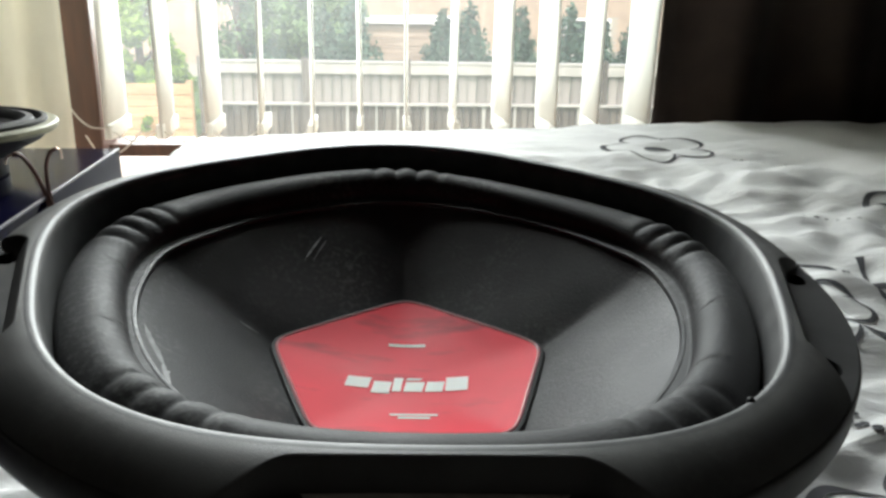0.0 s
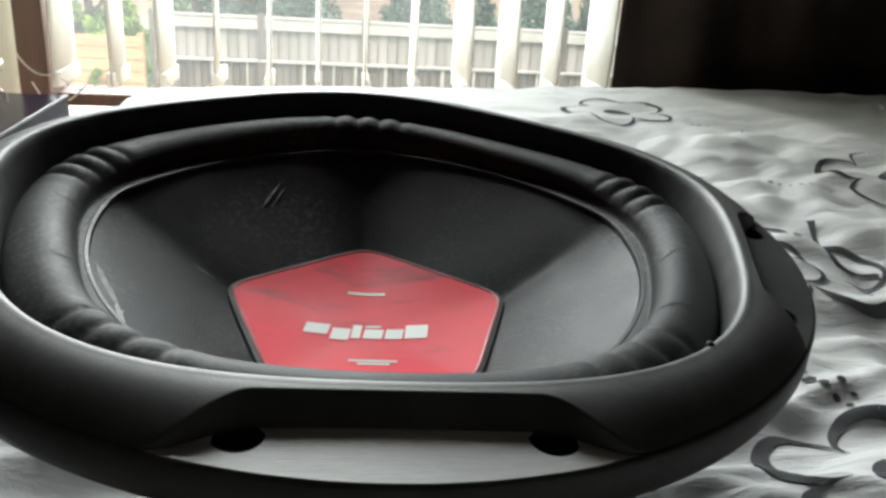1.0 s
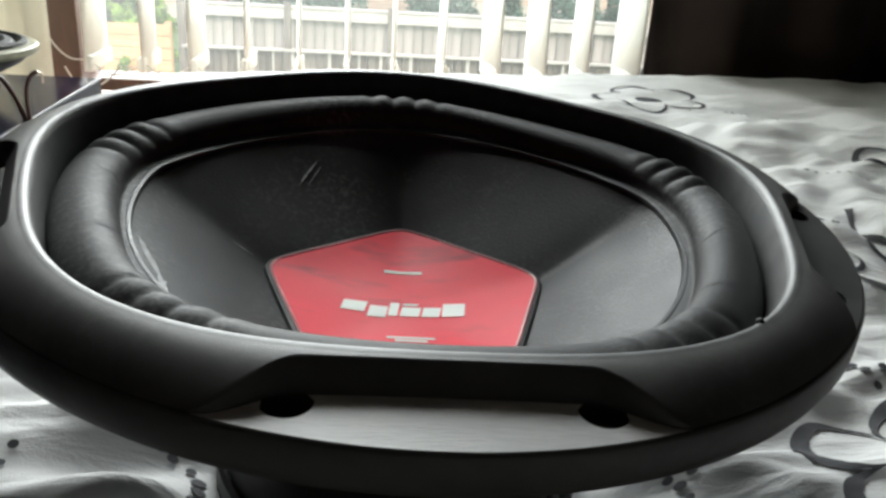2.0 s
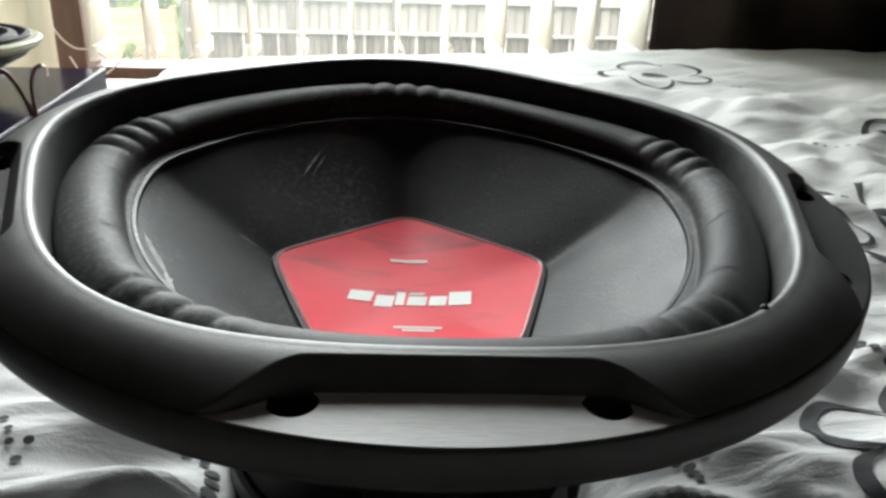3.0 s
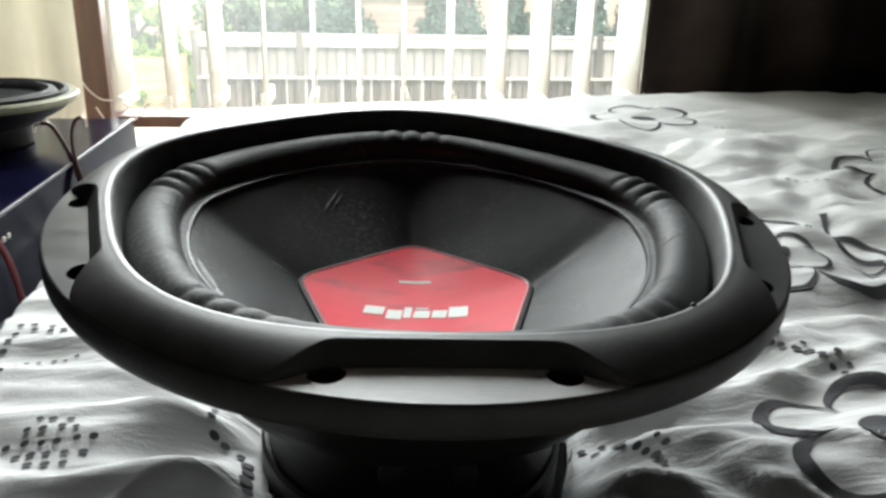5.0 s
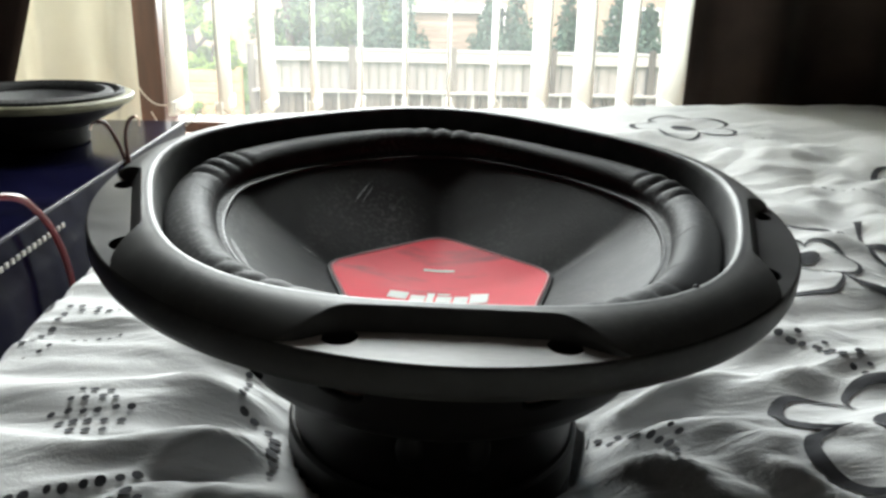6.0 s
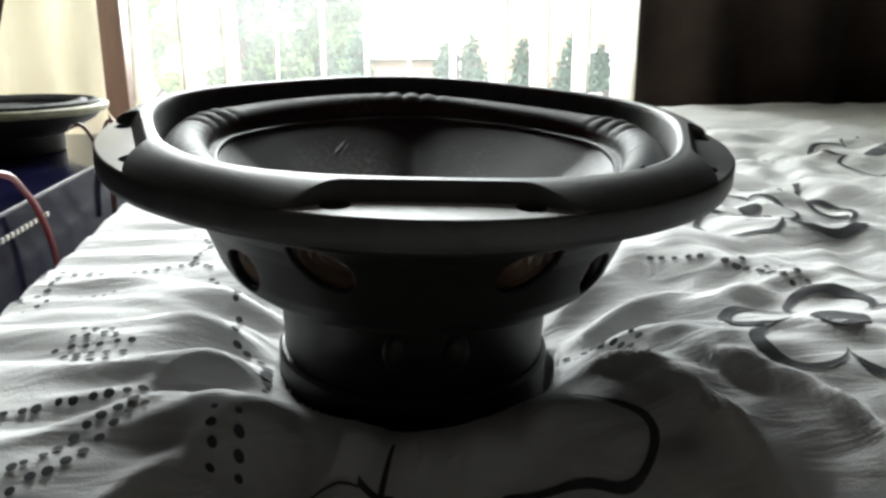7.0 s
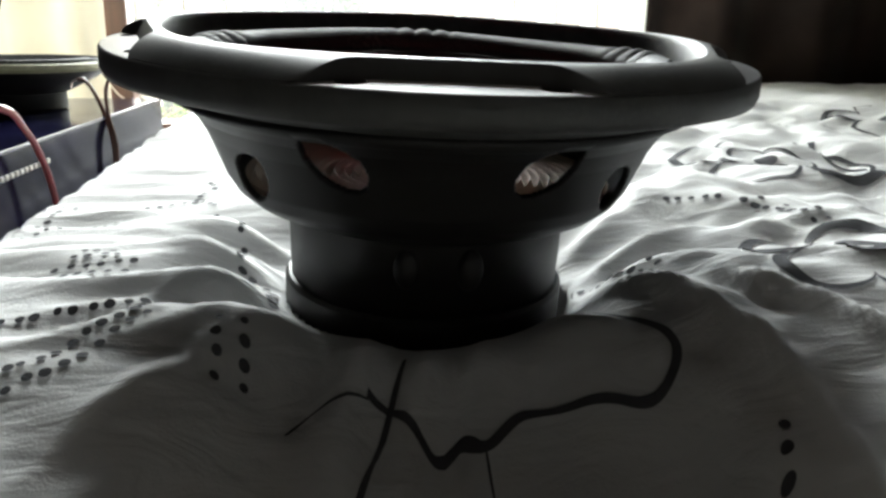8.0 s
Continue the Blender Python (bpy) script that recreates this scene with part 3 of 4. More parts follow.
for row, count in enumerate((3, 4, 6, 5, 3)):
    for k in range(count):
        x = -0.173 + (k - (count - 1) / 2) * 0.0076 + (row - 2) * 0.0012
        y = -0.014 + (2 - row) * 0.0072
        dot(x + drng.uniform(-0.0009, 0.0009), y + drng.uniform(-0.0009, 0.0009), 0.0021 + drng.uniform(-0.0003, 0.0003), 0.8)


def trail(points, r0=0.0021, double=True):
    for i in range(len(points) - 1):
        (xa, ya), (xb, yb) = points[i], points[i + 1]
        n = max(1, round(math.hypot(xb - xa, yb - ya) / 0.0075))
        for k in range(n):
            u = k / n
            x, y = xa + (xb - xa) * u, ya + (yb - ya) * u
            dot(x + drng.uniform(-0.001, 0.001), y + drng.uniform(-0.001, 0.001), r0 * drng.uniform(0.8, 1.25), 0.9)
            if double and drng.random() < 0.7:
                dot(x + 0.006 * drng.choice((-1, 1)), y + drng.uniform(0.004, 0.008), r0 * drng.uniform(0.7, 1.3), 0.9)


trail([(-0.0810, -0.0440), (-0.0830, -0.0200), (-0.0880, -0.0080), (-0.1020, 0.0000), (-0.1030, 0.0220), (-0.1100, 0.0550), (-0.1350, 0.1000)], double=False)
trail([(-0.0830, -0.0300), (-0.0840, -0.0040)], 0.0027, False)
trail([(-0.1350, 0.1100), (-0.1500, 0.1220), (-0.1410, 0.1550), (-0.1750, 0.2050)], double=False)
trail([(-0.1500, 0.1180), (-0.1850, 0.1060), (-0.2079, 0.0930)], double=False)
trail([(-0.2383, 0.0597), (-0.2336, 0.0728), (-0.2304, 0.0888), (-0.2292, 0.1031)], 0.0022, False)
for dx, dy in ((-0.2309, 0.1077), (-0.2231, 0.1072), (-0.2112, 0.1034), (-0.2204, 0.0996), (-0.2100, 0.0960)):
    dot(dx, dy, 0.0022, 0.8)
trail([(-0.2310, 0.0442), (-0.2223, 0.0555), (-0.2127, 0.0662), (-0.1928, 0.0661), (-0.1807, 0.0725)], 0.0014, False)
stem([(-0.2440, 0.1041), (-0.2475, 0.1180), (-0.2521, 0.1328)], 0.005, 0.007)
trail([(-0.2015, -0.0769), (-0.1710, -0.0735), (-0.1476, -0.0702), (-0.1282, -0.0613)], double=False)
trail([(-0.1823, -0.1171), (-0.1646, -0.1092), (-0.1470, -0.0883), (-0.1287, -0.0735)], 0.0023, False)
trail([(-0.1728, -0.1234), (-0.1546, -0.1124), (-0.1401, -0.0917), (-0.1228, -0.0769)], 0.0021, False)
trail([(-0.0970, -0.0869), (-0.0968, -0.1171)], 0.0021, False)
trail([(-0.0868, -0.0869), (-0.0853, -0.1171)], 0.0021, False)
trail([(0.0820, -0.0080), (0.0920, -0.0220), (0.1030, -0.0380), (0.1101, -0.0556)], 0.0021)
trail([(0.0900, -0.0100), (0.1020, -0.0260)], 0.0019, False)
trail([(0.1500, 0.0600), (0.1850, 0.0460)], 0.0020, False)
trail([(0.1900, 0.0400), (0.2120, 0.0220), (0.2260, -0.0020)], 0.0022)
trail([(0.1207, -0.1617), (0.1097, -0.1914), (0.0899, -0.2057)], 0.0024, False)
trail([(0.3700, 0.5300), (0.4200, 0.5000)], 0.0020, False)
trail([(0.3350, 0.3300), (0.3700, 0.3100), (0.4000, 0.3000)], 0.0020, False)

# ---- the loudspeaker on the quilt ----
SUB = pose(0, 0, 0.68, 3.926, 1.915, -0.811)
BASE = 0.166
sub = thing("subwoofer", (0, 0, 0), "black round car subwoofer with red pentagon cap, on the duvet", "loudspeaker")
sub.matrix_world = SUB @ Matrix.Translation((0, 0, -BASE))
NT = 720
TH = np.linspace(0, 2 * math.pi, NT, endpoint=False)
C5 = np.cos(5 * (TH + math.pi / 2))


def penta(th, apothem, n):
    """Radius of a rounded pentagon with flats towards -90 degrees and every 72 degrees from there."""
    s = np.zeros_like(th)
    for k in range(5):
        s += np.maximum(0.0, np.cos(th + math.pi / 2 - k * 2 * math.pi / 5)) ** n
    return apothem * s ** (-1.0 / n)


def lathe(name, rows, material, label="", parent=None, close_end=False, sharp=38.0):
    """Rows of (radius, height), each a number or one value for every angle."""
    vs = []
    for r, z in rows:
        r, z = np.broadcast_to(r, TH.shape), np.broadcast_to(z, TH.shape)
        vs.append(np.stack([r * np.cos(TH), r * np.sin(TH), z + BASE], -1))
    fs = [(d, c, b, a) for a, b, c, d in grid_faces(len(rows), NT)]
    fs = [f[::-1] for f in fs]
    V = list(np.concatenate(vs))
    if close_end:
        z_end = float(np.mean(np.broadcast_to(rows[-1][1], TH.shape)))
        V.append((0, 0, z_end + BASE))
        k = (len(rows) - 1) * NT
        fs += [(k + j, k + (j + 1) % NT, len(V) - 1) for j in range(NT)]
    return mesh_object(name, V, fs, material, parent or sub, label, sharp=sharp)


# distance in angle from the middle of the nearest flat
FLAT = (TH + math.pi / 2 + math.pi / 5) % (2 * math.pi / 5) - math.pi / 5
PHI = np.degrees(np.abs(FLAT))
R_IN = 0.1350 - 0.0040 * C5
R_OUT = 0.1565
EASE = sstep(13.5, 21.2, PHI) ** 1.15
W_TOP = np.minimum((0.1352 / np.cos(np.radians(np.minimum(PHI, 21)))) * (1 - EASE) + R_OUT * EASE, R_OUT)
W_BOT = np.minimum((0.1401 / np.cos(np.radians(np.minimum(PHI, 21)))) * (1 - EASE) + R_OUT * EASE, R_OUT)
R_LIP = R_IN + 0.0030
PAD_SLOPE = 0.08


def crown(r):
    return 0.0082 * (1 - np.clip((r - R_LIP) / (R_OUT - R_LIP), 0, 1) ** 2.0)


def pad_z(r):
    """Height of the mounting pads, which fall away slightly towards the outside."""
    return -0.0004 + PAD_SLOPE * (R_OUT - r)


rows = [(R_LIP, 0.0082 + 0 * TH)]
for k in range(1, 9):
    r = R_LIP + (np.maximum(W_TOP, R_LIP + 0.0003) - R_LIP) * k / 8
    rows.append((r, crown(r)))
rows += [(W_TOP + 0.12 * (W_BOT - W_TOP), crown(W_TOP) * 0.93), (W_BOT - 0.0004, pad_z(W_BOT) + 0.0006), (W_BOT, pad_z(W_BOT) - 0.001), (W_BOT, -0.009), (R_OUT - 0.0012, -0.009), (R_OUT - 0.001, -0.0004),
         (R_OUT + 0.0002, -0.0004), (R_OUT + 0.0011, -0.0016), (R_OUT + 0.0013, -0.0095), (R_OUT, -0.0128), (0.1515, -0.0145), (0.138, -0.0165), (0.130, -0.0205), (0.124, -0.0245)]
lathe("rim", rows, M_RIM, sharp=56.0)
lathe("rim_edge", [(R_IN - 0.0034, -0.0115), (R_IN - 0.0012, 0.0045), (R_IN - 0.0004, 0.0070), (R_IN + 0.0005, 0.0081), (R_IN + 0.0016, 0.0084), (R_LIP, 0.0082)], M_LIP, "worn bright inner edge")


# flat mounting recesses with two screw holes each
def recess(k):
    a0 = -math.pi / 2 + k * 2 * math.pi / 5
    lim, n = radians(20.9), 60
    order = [(R_OUT + 0.0001, -lim + 2 * lim * i / n) for i in range(n + 1)]
    phis = np.degrees(np.abs(np.linspace(lim, -lim, n + 1)))
    e = sstep(13.5, 21.2, phis) ** 1.15
    rb = np.minimum((0.1398 / np.cos(np.radians(phis))) * (1 - e) + R_OUT * e, R_OUT)
    order += [(float(rb[i]), lim - 2 * lim * i / n) for i in range(1, n)]
    pts = [Vector((r * math.cos(a0 + f), r * math.sin(a0 + f))) for r, f in order]
    edges = [(i, (i + 1) % len(pts)) for i in range(len(pts))]
    ends, centres = [], []
    for side in (-1, 1):
        f0 = side * 0.036 / 0.147
        hx, hy = 0.1464 * math.cos(a0 + f0), 0.1464 * math.sin(a0 + f0)
        first = len(pts)
        loop = []
        for i in range(24):
            q = 2 * math.pi * i / 24
            u, v = 0.0061 * math.cos(q), 0.0056 * math.sin(q)
            loop.append(Vector((hx - math.sin(a0) * u + math.cos(a0) * v, hy + math.cos(a0) * u + math.sin(a0) * v)))
        pts += loop
        edges += [(first + i, first + (i + 1) % 24) for i in range(24)]
        ends.append((hx, hy, [Vector((p.x, p.y, BASE + pad_z(p.length))) for p in loop]))
        centres.append(Vector((hx, hy)))
    vv, _, tris, *_ = delaunay_2d_cdt(pts, edges, [], 1, 1e-7)
    keep = []
    for t in tris:
        c = (vv[t[0]] + vv[t[1]] + vv[t[2]]) / 3
        if all((c - h).length > 0.0051 for h in centres):
            keep.append(t)
    # only the front pad takes the pale material, with painted sheen and streaks
    ob = mesh_object("mounting_recess", [(v.x, v.y, BASE + pad_z(v.length)) for v in vv], keep, M_RECESS_PALE if k == 0 else M_RECESS, sub, "scraped streaked mounting pad with its sheen put into the pale colour" if k == 0 else "scuffed brushed grey mounting pad", smooth=False)
    for hx, hy, loop in ends:
        vs = [tuple(v) for v in loop] + [(v.x, v.y, v.z - 0.0085) for v in loop] + [(hx, hy, BASE - 0.0085)]
        fs = [(i, (i + 1) % 24, 24 + (i + 1) % 24, 24 + i) for i in range(24)] + [(24 + i, 24 + (i + 1) % 24, 48) for i in range(24)]
        mesh_object("screw_hole", vs, fs, M_HOLE, ob)


for k in range(5):
    recess(k)

# rubber surround with bunched ribs at the five corners
VERT = (TH + math.pi / 2) % (2 * math.pi / 5) - math.pi / 5
DV = np.degrees(VERT)
RIB = np.exp(-(DV / 10.0) ** 4) * (2 * np.abs(np.cos(math.pi * DV / 5.4)) ** 0.8 - 1.1) * np.where(np.sin(TH) < -0.4, 0.6, np.where(np.sin(TH) > 0.8, 0.55, 1.0))
CREST = 0.1196 - 0.0030 * C5
rows = [(R_IN - 0.0034, -0.0115), (CREST + 0.0122, -0.0122)]
for k in range(17):
    u = k / 16
    up = math.sin(math.pi * u)
    r = CREST + 0.0112 * math.cos(math.pi * u) * (1 - 0.05 * RIB * up)
    dent = 0.0007 * np.sin(3 * TH + 4 * u) * up
    rows.append((r, -0.0122 + 0.0110 * up ** 0.85 + (0.0017 * RIB + dent) * up))
CREASE = penta(TH, 1.0, 15) - 1.078
LIP_IN = 0.1045 * (1 + 0.26 * CREASE)
rows += [(CREST - 0.0122, -0.0128), (LIP_IN + 0.001, -0.0128), (LIP_IN, -0.0140)]
lathe("surround", rows, M_RUBBER, "dusty black rubber surround", sharp=60)


def split_mark(deg, r, length, tilt):
    """A short open crack in the rubber."""
    a = radians(deg)
    c, up = Vector((r * math.cos(a), r * math.sin(a), BASE)), Vector((0, 0, 1))
    d = Vector((math.cos(a + tilt), math.sin(a + tilt), 0))
    s = d.cross(up)
    vs, n = [], 8
    for i in range(n + 1):
        u = i / n - 0.5
        p = c + d * (u * length)
        rr = math.hypot(p.x, p.y)
        cr = 0.1196 - 0.0030 * math.cos(5 * (math.atan2(p.y, p.x) + math.pi / 2))
        w = min(max((rr - cr) / 0.0112, -0.98), 0.98)
        z = BASE - 0.0122 + 0.0110 * math.sin(math.acos(w)) ** 0.85 + 0.0007
        for sd in (-1, 1):
            q = p + s * sd * 0.0006 * (1 - (2 * u) ** 2) + s * 0.0006 * math.sin(i)
            vs.append((q.x, q.y, z))
    mesh_object("crack", vs, grid_faces(n + 1, 2, False), M_HOLE, sub)


for deg, r, ln, tl in ((-14, 0.1125, 0.014, 0.5), (-37, 0.1145, 0.016, 0.6), (207, 0.1105, 0.011, -0.3), (181, 0.113, 0.009, -0.2), (226, 0.114, 0.012, -0.4)):
    split_mark(deg, r, ln, tl)

# cone with five creased facets, and the cap
CAP_R = penta(TH, 0.0495, 13)
CREASE_SHARP = penta(TH, 1.0, 36) - 1.078
rows = []
for k in range(15):
    u = k / 14
    edge = min(1.0, 3 * u)
    r = (0.1045 * (1 - u) + 0.0537 * u) * (1 + (0.26 + 0.68 * u ** 0.6) * (CREASE * (1 - edge) + CREASE_SHARP * edge)) + 0.0006
    z = -0.0140 - 0.0345 * (u ** 0.92) - 0.0012 * np.sin(math.pi * u) * (1 + C5) * 0.5
    rows.append((r, z))
lathe("cone", rows, M_CONE, "scuffed black cone with creased facets", sharp=60)
lathe("cone_trim", [(LIP_IN + 0.0014, -0.0129), (LIP_IN + 0.0008, -0.0126), (LIP_IN - 0.0004, -0.0129), (LIP_IN - 0.0008, -0.0145)], M_CONE, "thin worn line at the cone edge")


def cone_place(deg, u):
    """A point just above the cone, u from its rim to the cap."""
    a = np.array([radians(deg)])
    edge = min(1.0, 3 * u)
    crease = (penta(a, 1.0, 15) * (1 - edge) + penta(a, 1.0, 36) * edge - 1.078)[0]
    r = (0.1045 * (1 - u) + 0.0537 * u) * (1 + (0.26 + 0.68 * u ** 0.6) * crease) + 0.0006
    z = -0.0140 - 0.0345 * u ** 0.92 - 0.0006 * math.sin(math.pi * u) * (1 + math.cos(5 * (a[0] + math.pi / 2)))
    return Vector((r * math.cos(a[0]), r * math.sin(a[0]), z + BASE + 0.0004))


def scuff(d0, u0, d1, u1, width):
    """A pale ragged scratch lying on the cone."""
    vs, n = [], 14
    r = random.Random(int(d0 * 10))
    for i in range(n + 1):
        q = i / n
        p = cone_place(d0 + (d1 - d0) * q, u0 + (u1 - u0) * q)
        side = (cone_place(d1, u1) - cone_place(d0, u0)).cross(Vector((0, 0, 1))).normalized()
        w = width * (1 - (2 * q - 1) ** 2) * r.uniform(0.3, 1.0)
        vs += [p - side * w, p + side * w]
    mesh_object("scuff", vs, grid_faces(n + 1, 2, False), M_SCUFF, sub, "pale scratch on the cone")


for d0, u0, d1, u1, w in ((127, 0.40, 117, 0.22, 0.0009), (124, 0.42, 116, 0.26, 0.0005), (196, 0.05, 214, 0.10, 0.0016), (212, 0.09, 222, 0.04, 0.0020), (163, 0.72, 162, 0.90, 0.0006)):
    scuff(d0, u0, d1, u1, w)


def cap_z(rho):
    return -0.0462 - 0.0058 * (1 - rho ** 2.2)


lathe("cap_gasket", [(CAP_R + 0.0026, -0.0478), (CAP_R + 0.0018, -0.0462), (CAP_R + 0.0004, -0.0461), (CAP_R - 0.0008, -0.0478)], M_HOLE, "black seal round the cap")
# raised lip, its bevel highlight given by the pale colour
lathe("cap_edge", [(CAP_R + 0.0004, -0.0472), (CAP_R + 0.0002, -0.0459), (CAP_R - 0.0004, -0.0457), (CAP_R - 0.0010, -0.0460)], M_CAPEDGE, "raised edge with a painted bevel highlight")
rows = [((CAP_R - 0.0010) * q, cap_z(q)) for q in (1.0, 0.9, 0.8, 0.7, 0.6, 0.5, 0.4, 0.3, 0.2, 0.1, 0.03)]
cap = lathe("dust_cap", rows, M_RED, "scuffed red pentagonal dust cap", close_end=True, sharp=60)


def on_cap(pts, material, name, lift=0.00025):
    """A flat printed mark lying on the cap."""
    bm = bmesh.new()
    vs = []
    for x, y in pts:
        y += 0.0025
        lim = float(penta(np.array([math.atan2(y, x)]), 0.0495, 13)[0]) - 0.001
        rho = min(1.0, math.hypot(x, y) / lim)
        vs.append(bm.verts.new((x, y, BASE + cap_z(rho) + lift)))
    bm.faces.new(vs)
    part(name, bm, material, cap)


def bar(x0, x1, y0, y1, skew=0.0, material=M_WHITE, name="printed_mark"):
    n = max(1, int((x1 - x0) / 0.003))
    for i in range(n):
        a, b = x0 + (x1 - x0) * i / n, x0 + (x1 - x0) * (i + 1) / n
        on_cap([(a, y0), (b, y0), (b + skew, y1), (a + skew, y1)], material, name)


# plain shapes in place of the maker's marks
bar(-0.0085, 0.0075, 0.0200, 0.0220)
for x0, x1, y0, y1 in ((-0.0262, -0.0168, -0.0178, -0.0096), (-0.0158, -0.0086, -0.0212, -0.0122), (-0.0076, -0.0040, -0.0196, -0.0090),
                       (-0.0030, 0.0046, -0.0196, -0.0120), (-0.0020, 0.0040, -0.0106, -0.0092), (0.0056, 0.0126, -0.0194, -0.0118), (0.0136, 0.0226, -0.0192, -0.0086)):
    bar(x0, x1, y0 + 0.0045, y1 + 0.0045, 0.0014)
bar(-0.0085, 0.0095, -0.0352, -0.0337)
bar(-0.0055, 0.0065, -0.0379, -0.0363)


# pressed steel basket with windows, corrugated spider, magnet
def basket():
    prof = [(0.1290, -0.0205), (0.1200, -0.0255), (0.1145, -0.0310), (0.1095, -0.0395), (0.1012, -0.0600), (0.0970, -0.0665), (0.0910, -0.0715), (0.0805, -0.0750), (0.0780, -0.0757),
            (0.0770, -0.0775), (0.0716, -0.0795), (0.0700, -0.0845), (0.0690, -0.1180)]
    fine = []
    for i, (r, z) in enumerate(prof):
        fine.append((r, z))
        if 1 <= i <= 4:
            r2, z2 = prof[i + 1]
            n = math.ceil((z - z2) / 0.0008)
            fine += [(r + (r2 - r) * k / n, z + (z2 - z) * k / n) for k in range(1, n)]
    nt = 1080
    vs, fs = [], []
    for r, z in fine:
        for j in range(nt):
            a = 2 * math.pi * j / nt
            vs.append((r * math.cos(a), r * math.sin(a), z + BASE))
    for i in range(len(fine) - 1):
        zc = (fine[i][1] + fine[i + 1][1]) / 2
        for j in range(nt):
            a = 2 * math.pi * (j + 0.5) / nt
            # the openings beside the two side pads sit lower
            mid = -0.0520 if min(abs(math.degrees(a) - 220.4), abs(math.degrees(a) - 319.6)) < 11.0 else -0.0368
            phi = abs(math.degrees((a + math.pi / 2 + math.pi / 5) % (2 * math.pi / 5) - math.pi / 5))
            if abs((phi - 22.4) / 7.0) ** 2.3 + abs((zc - mid - 0.0006 * (phi - 22.4)) / 0.0112) ** 2.3 < 1:
                continue
            k = (j + 1) % nt
            fs.append((i * nt + j, i * nt + k, (i + 1) * nt + k, (i + 1) * nt + j))
    ob = mesh_object("basket", vs, fs, M_BASKET, sub, sharp=50)
    md = ob.modifiers.new("thickness", "SOLIDIFY")
    md.thickness, md.offset = 0.003, -1


basket()
# added plates inside the basket, blocking light that would cross between its openings
for k in (1, 4):
    a = -math.pi / 2 + k * 2 * math.pi / 5
    outline = [(0.1020, -0.0470), (0.1100, -0.0300), (0.1060, -0.0235), (0.0850, -0.0315), (0.0710, -0.0415), (0.0710, -0.0490)]
    vs = []
    for sd in (-0.0012, 0.0012):
        vs += [(r * math.cos(a) - sd * math.sin(a), r * math.sin(a) + sd * math.cos(a), z + BASE) for r, z in outline]
    fs = [tuple(range(6)), tuple(range(11, 5, -1))] + [(i, (i + 1) % 6, 6 + (i + 1) % 6, 6 + i) for i in range(6)]
    mesh_object("light_block_plate", vs, fs, M_BASKET, sub, smooth=False)
rows = []
for k in range(133):
    u = k / 132
    rows.append((0.0945 - 0.0655 * u, -0.0665 - 0.001 * u + 0.0026 * math.cos(2 * math.pi * 13 * u)))
lathe("spider", rows, M_SPIDER, "tan corrugated cloth suspension", sharp=70)
lathe("voice_coil_former", [(0.029, -0.0640), (0.029, -0.118)], M_HOLE)
lathe("magnet", [(0.066, -0.117), (0.0735, -0.1185), (0.0752, -0.1205), (0.0752, -0.1380), (0.0738, -0.1395), (0.0752, -0.1410), (0.0752, -0.1630), (0.0735, -0.1660), (0.03, -0.1660)], M_BASKET, "black magnet with rubber boot", close_end=True)
for sgn in (-1, 1):
    bm = bmesh.new()
    bmesh.ops.create_uvsphere(bm, u_segments=20, v_segments=12, radius=1.0, matrix=Matrix.Translation((0.003 + 0.0145 * sgn, -0.0705, BASE - 0.094)) @ Matrix.Diagonal((0.0065, 0.0042, 0.0105, 1)))
    part("terminal", bm, M_BASKET, sub, "black plastic terminal boot", True)
# small pip on the rim edge
bm = bmesh.new()
bmesh.ops.create_uvsphere(bm, u_segments=10, v_segments=6, radius=0.0012, matrix=Matrix.Translation((0.0850, -0.1105, BASE + 0.0080)))
part("moulding_pip", bm, M_HOLE, sub, "", True)

# ---- glossy navy box beside the bed, with a small speaker on it ----
chest = thing("bedside_chest", (-0.62, 0.2, 0), "low dark wooden chest beside the bed", "chest")
part("carcass", box_bm((-0.3, -0.52, 0.02), (0.315, 0.47, 0.26), 0.006), M_BEDBASE, chest)
part("plinth", box_bm((-0.28, -0.5, 0.0), (0.30, 0.45, 0.02)), M_BEDBASE, chest)
box = thing("speaker_box", (-0.60, 0.2, 0.26), "glossy navy blue speaker box", "speaker box")
part("body", box_bm((-0.3, -0.5, 0.0), (0.305, 0.425, 0.34), 0.003, 3), M_BOX, box)
# thin pale strip that paints the highlight on the lacquered edge
part("edge_strip", box_bm((0.3032, -0.5, 0.3382), (0.3058, 0.424, 0.3408), 0.0008), M_BOXEDGE, box, "painted highlight along the box edge")
# small white blocks standing in for broken reflections on the gloss side
for i in range(16):
    y = -0.075 + i * 0.0085
    part("painted_glint", box_bm((0.3045, y, 0.3195), (0.3064, y + 0.0045, 0.3235), 0.0005), M_CHAIN, box)


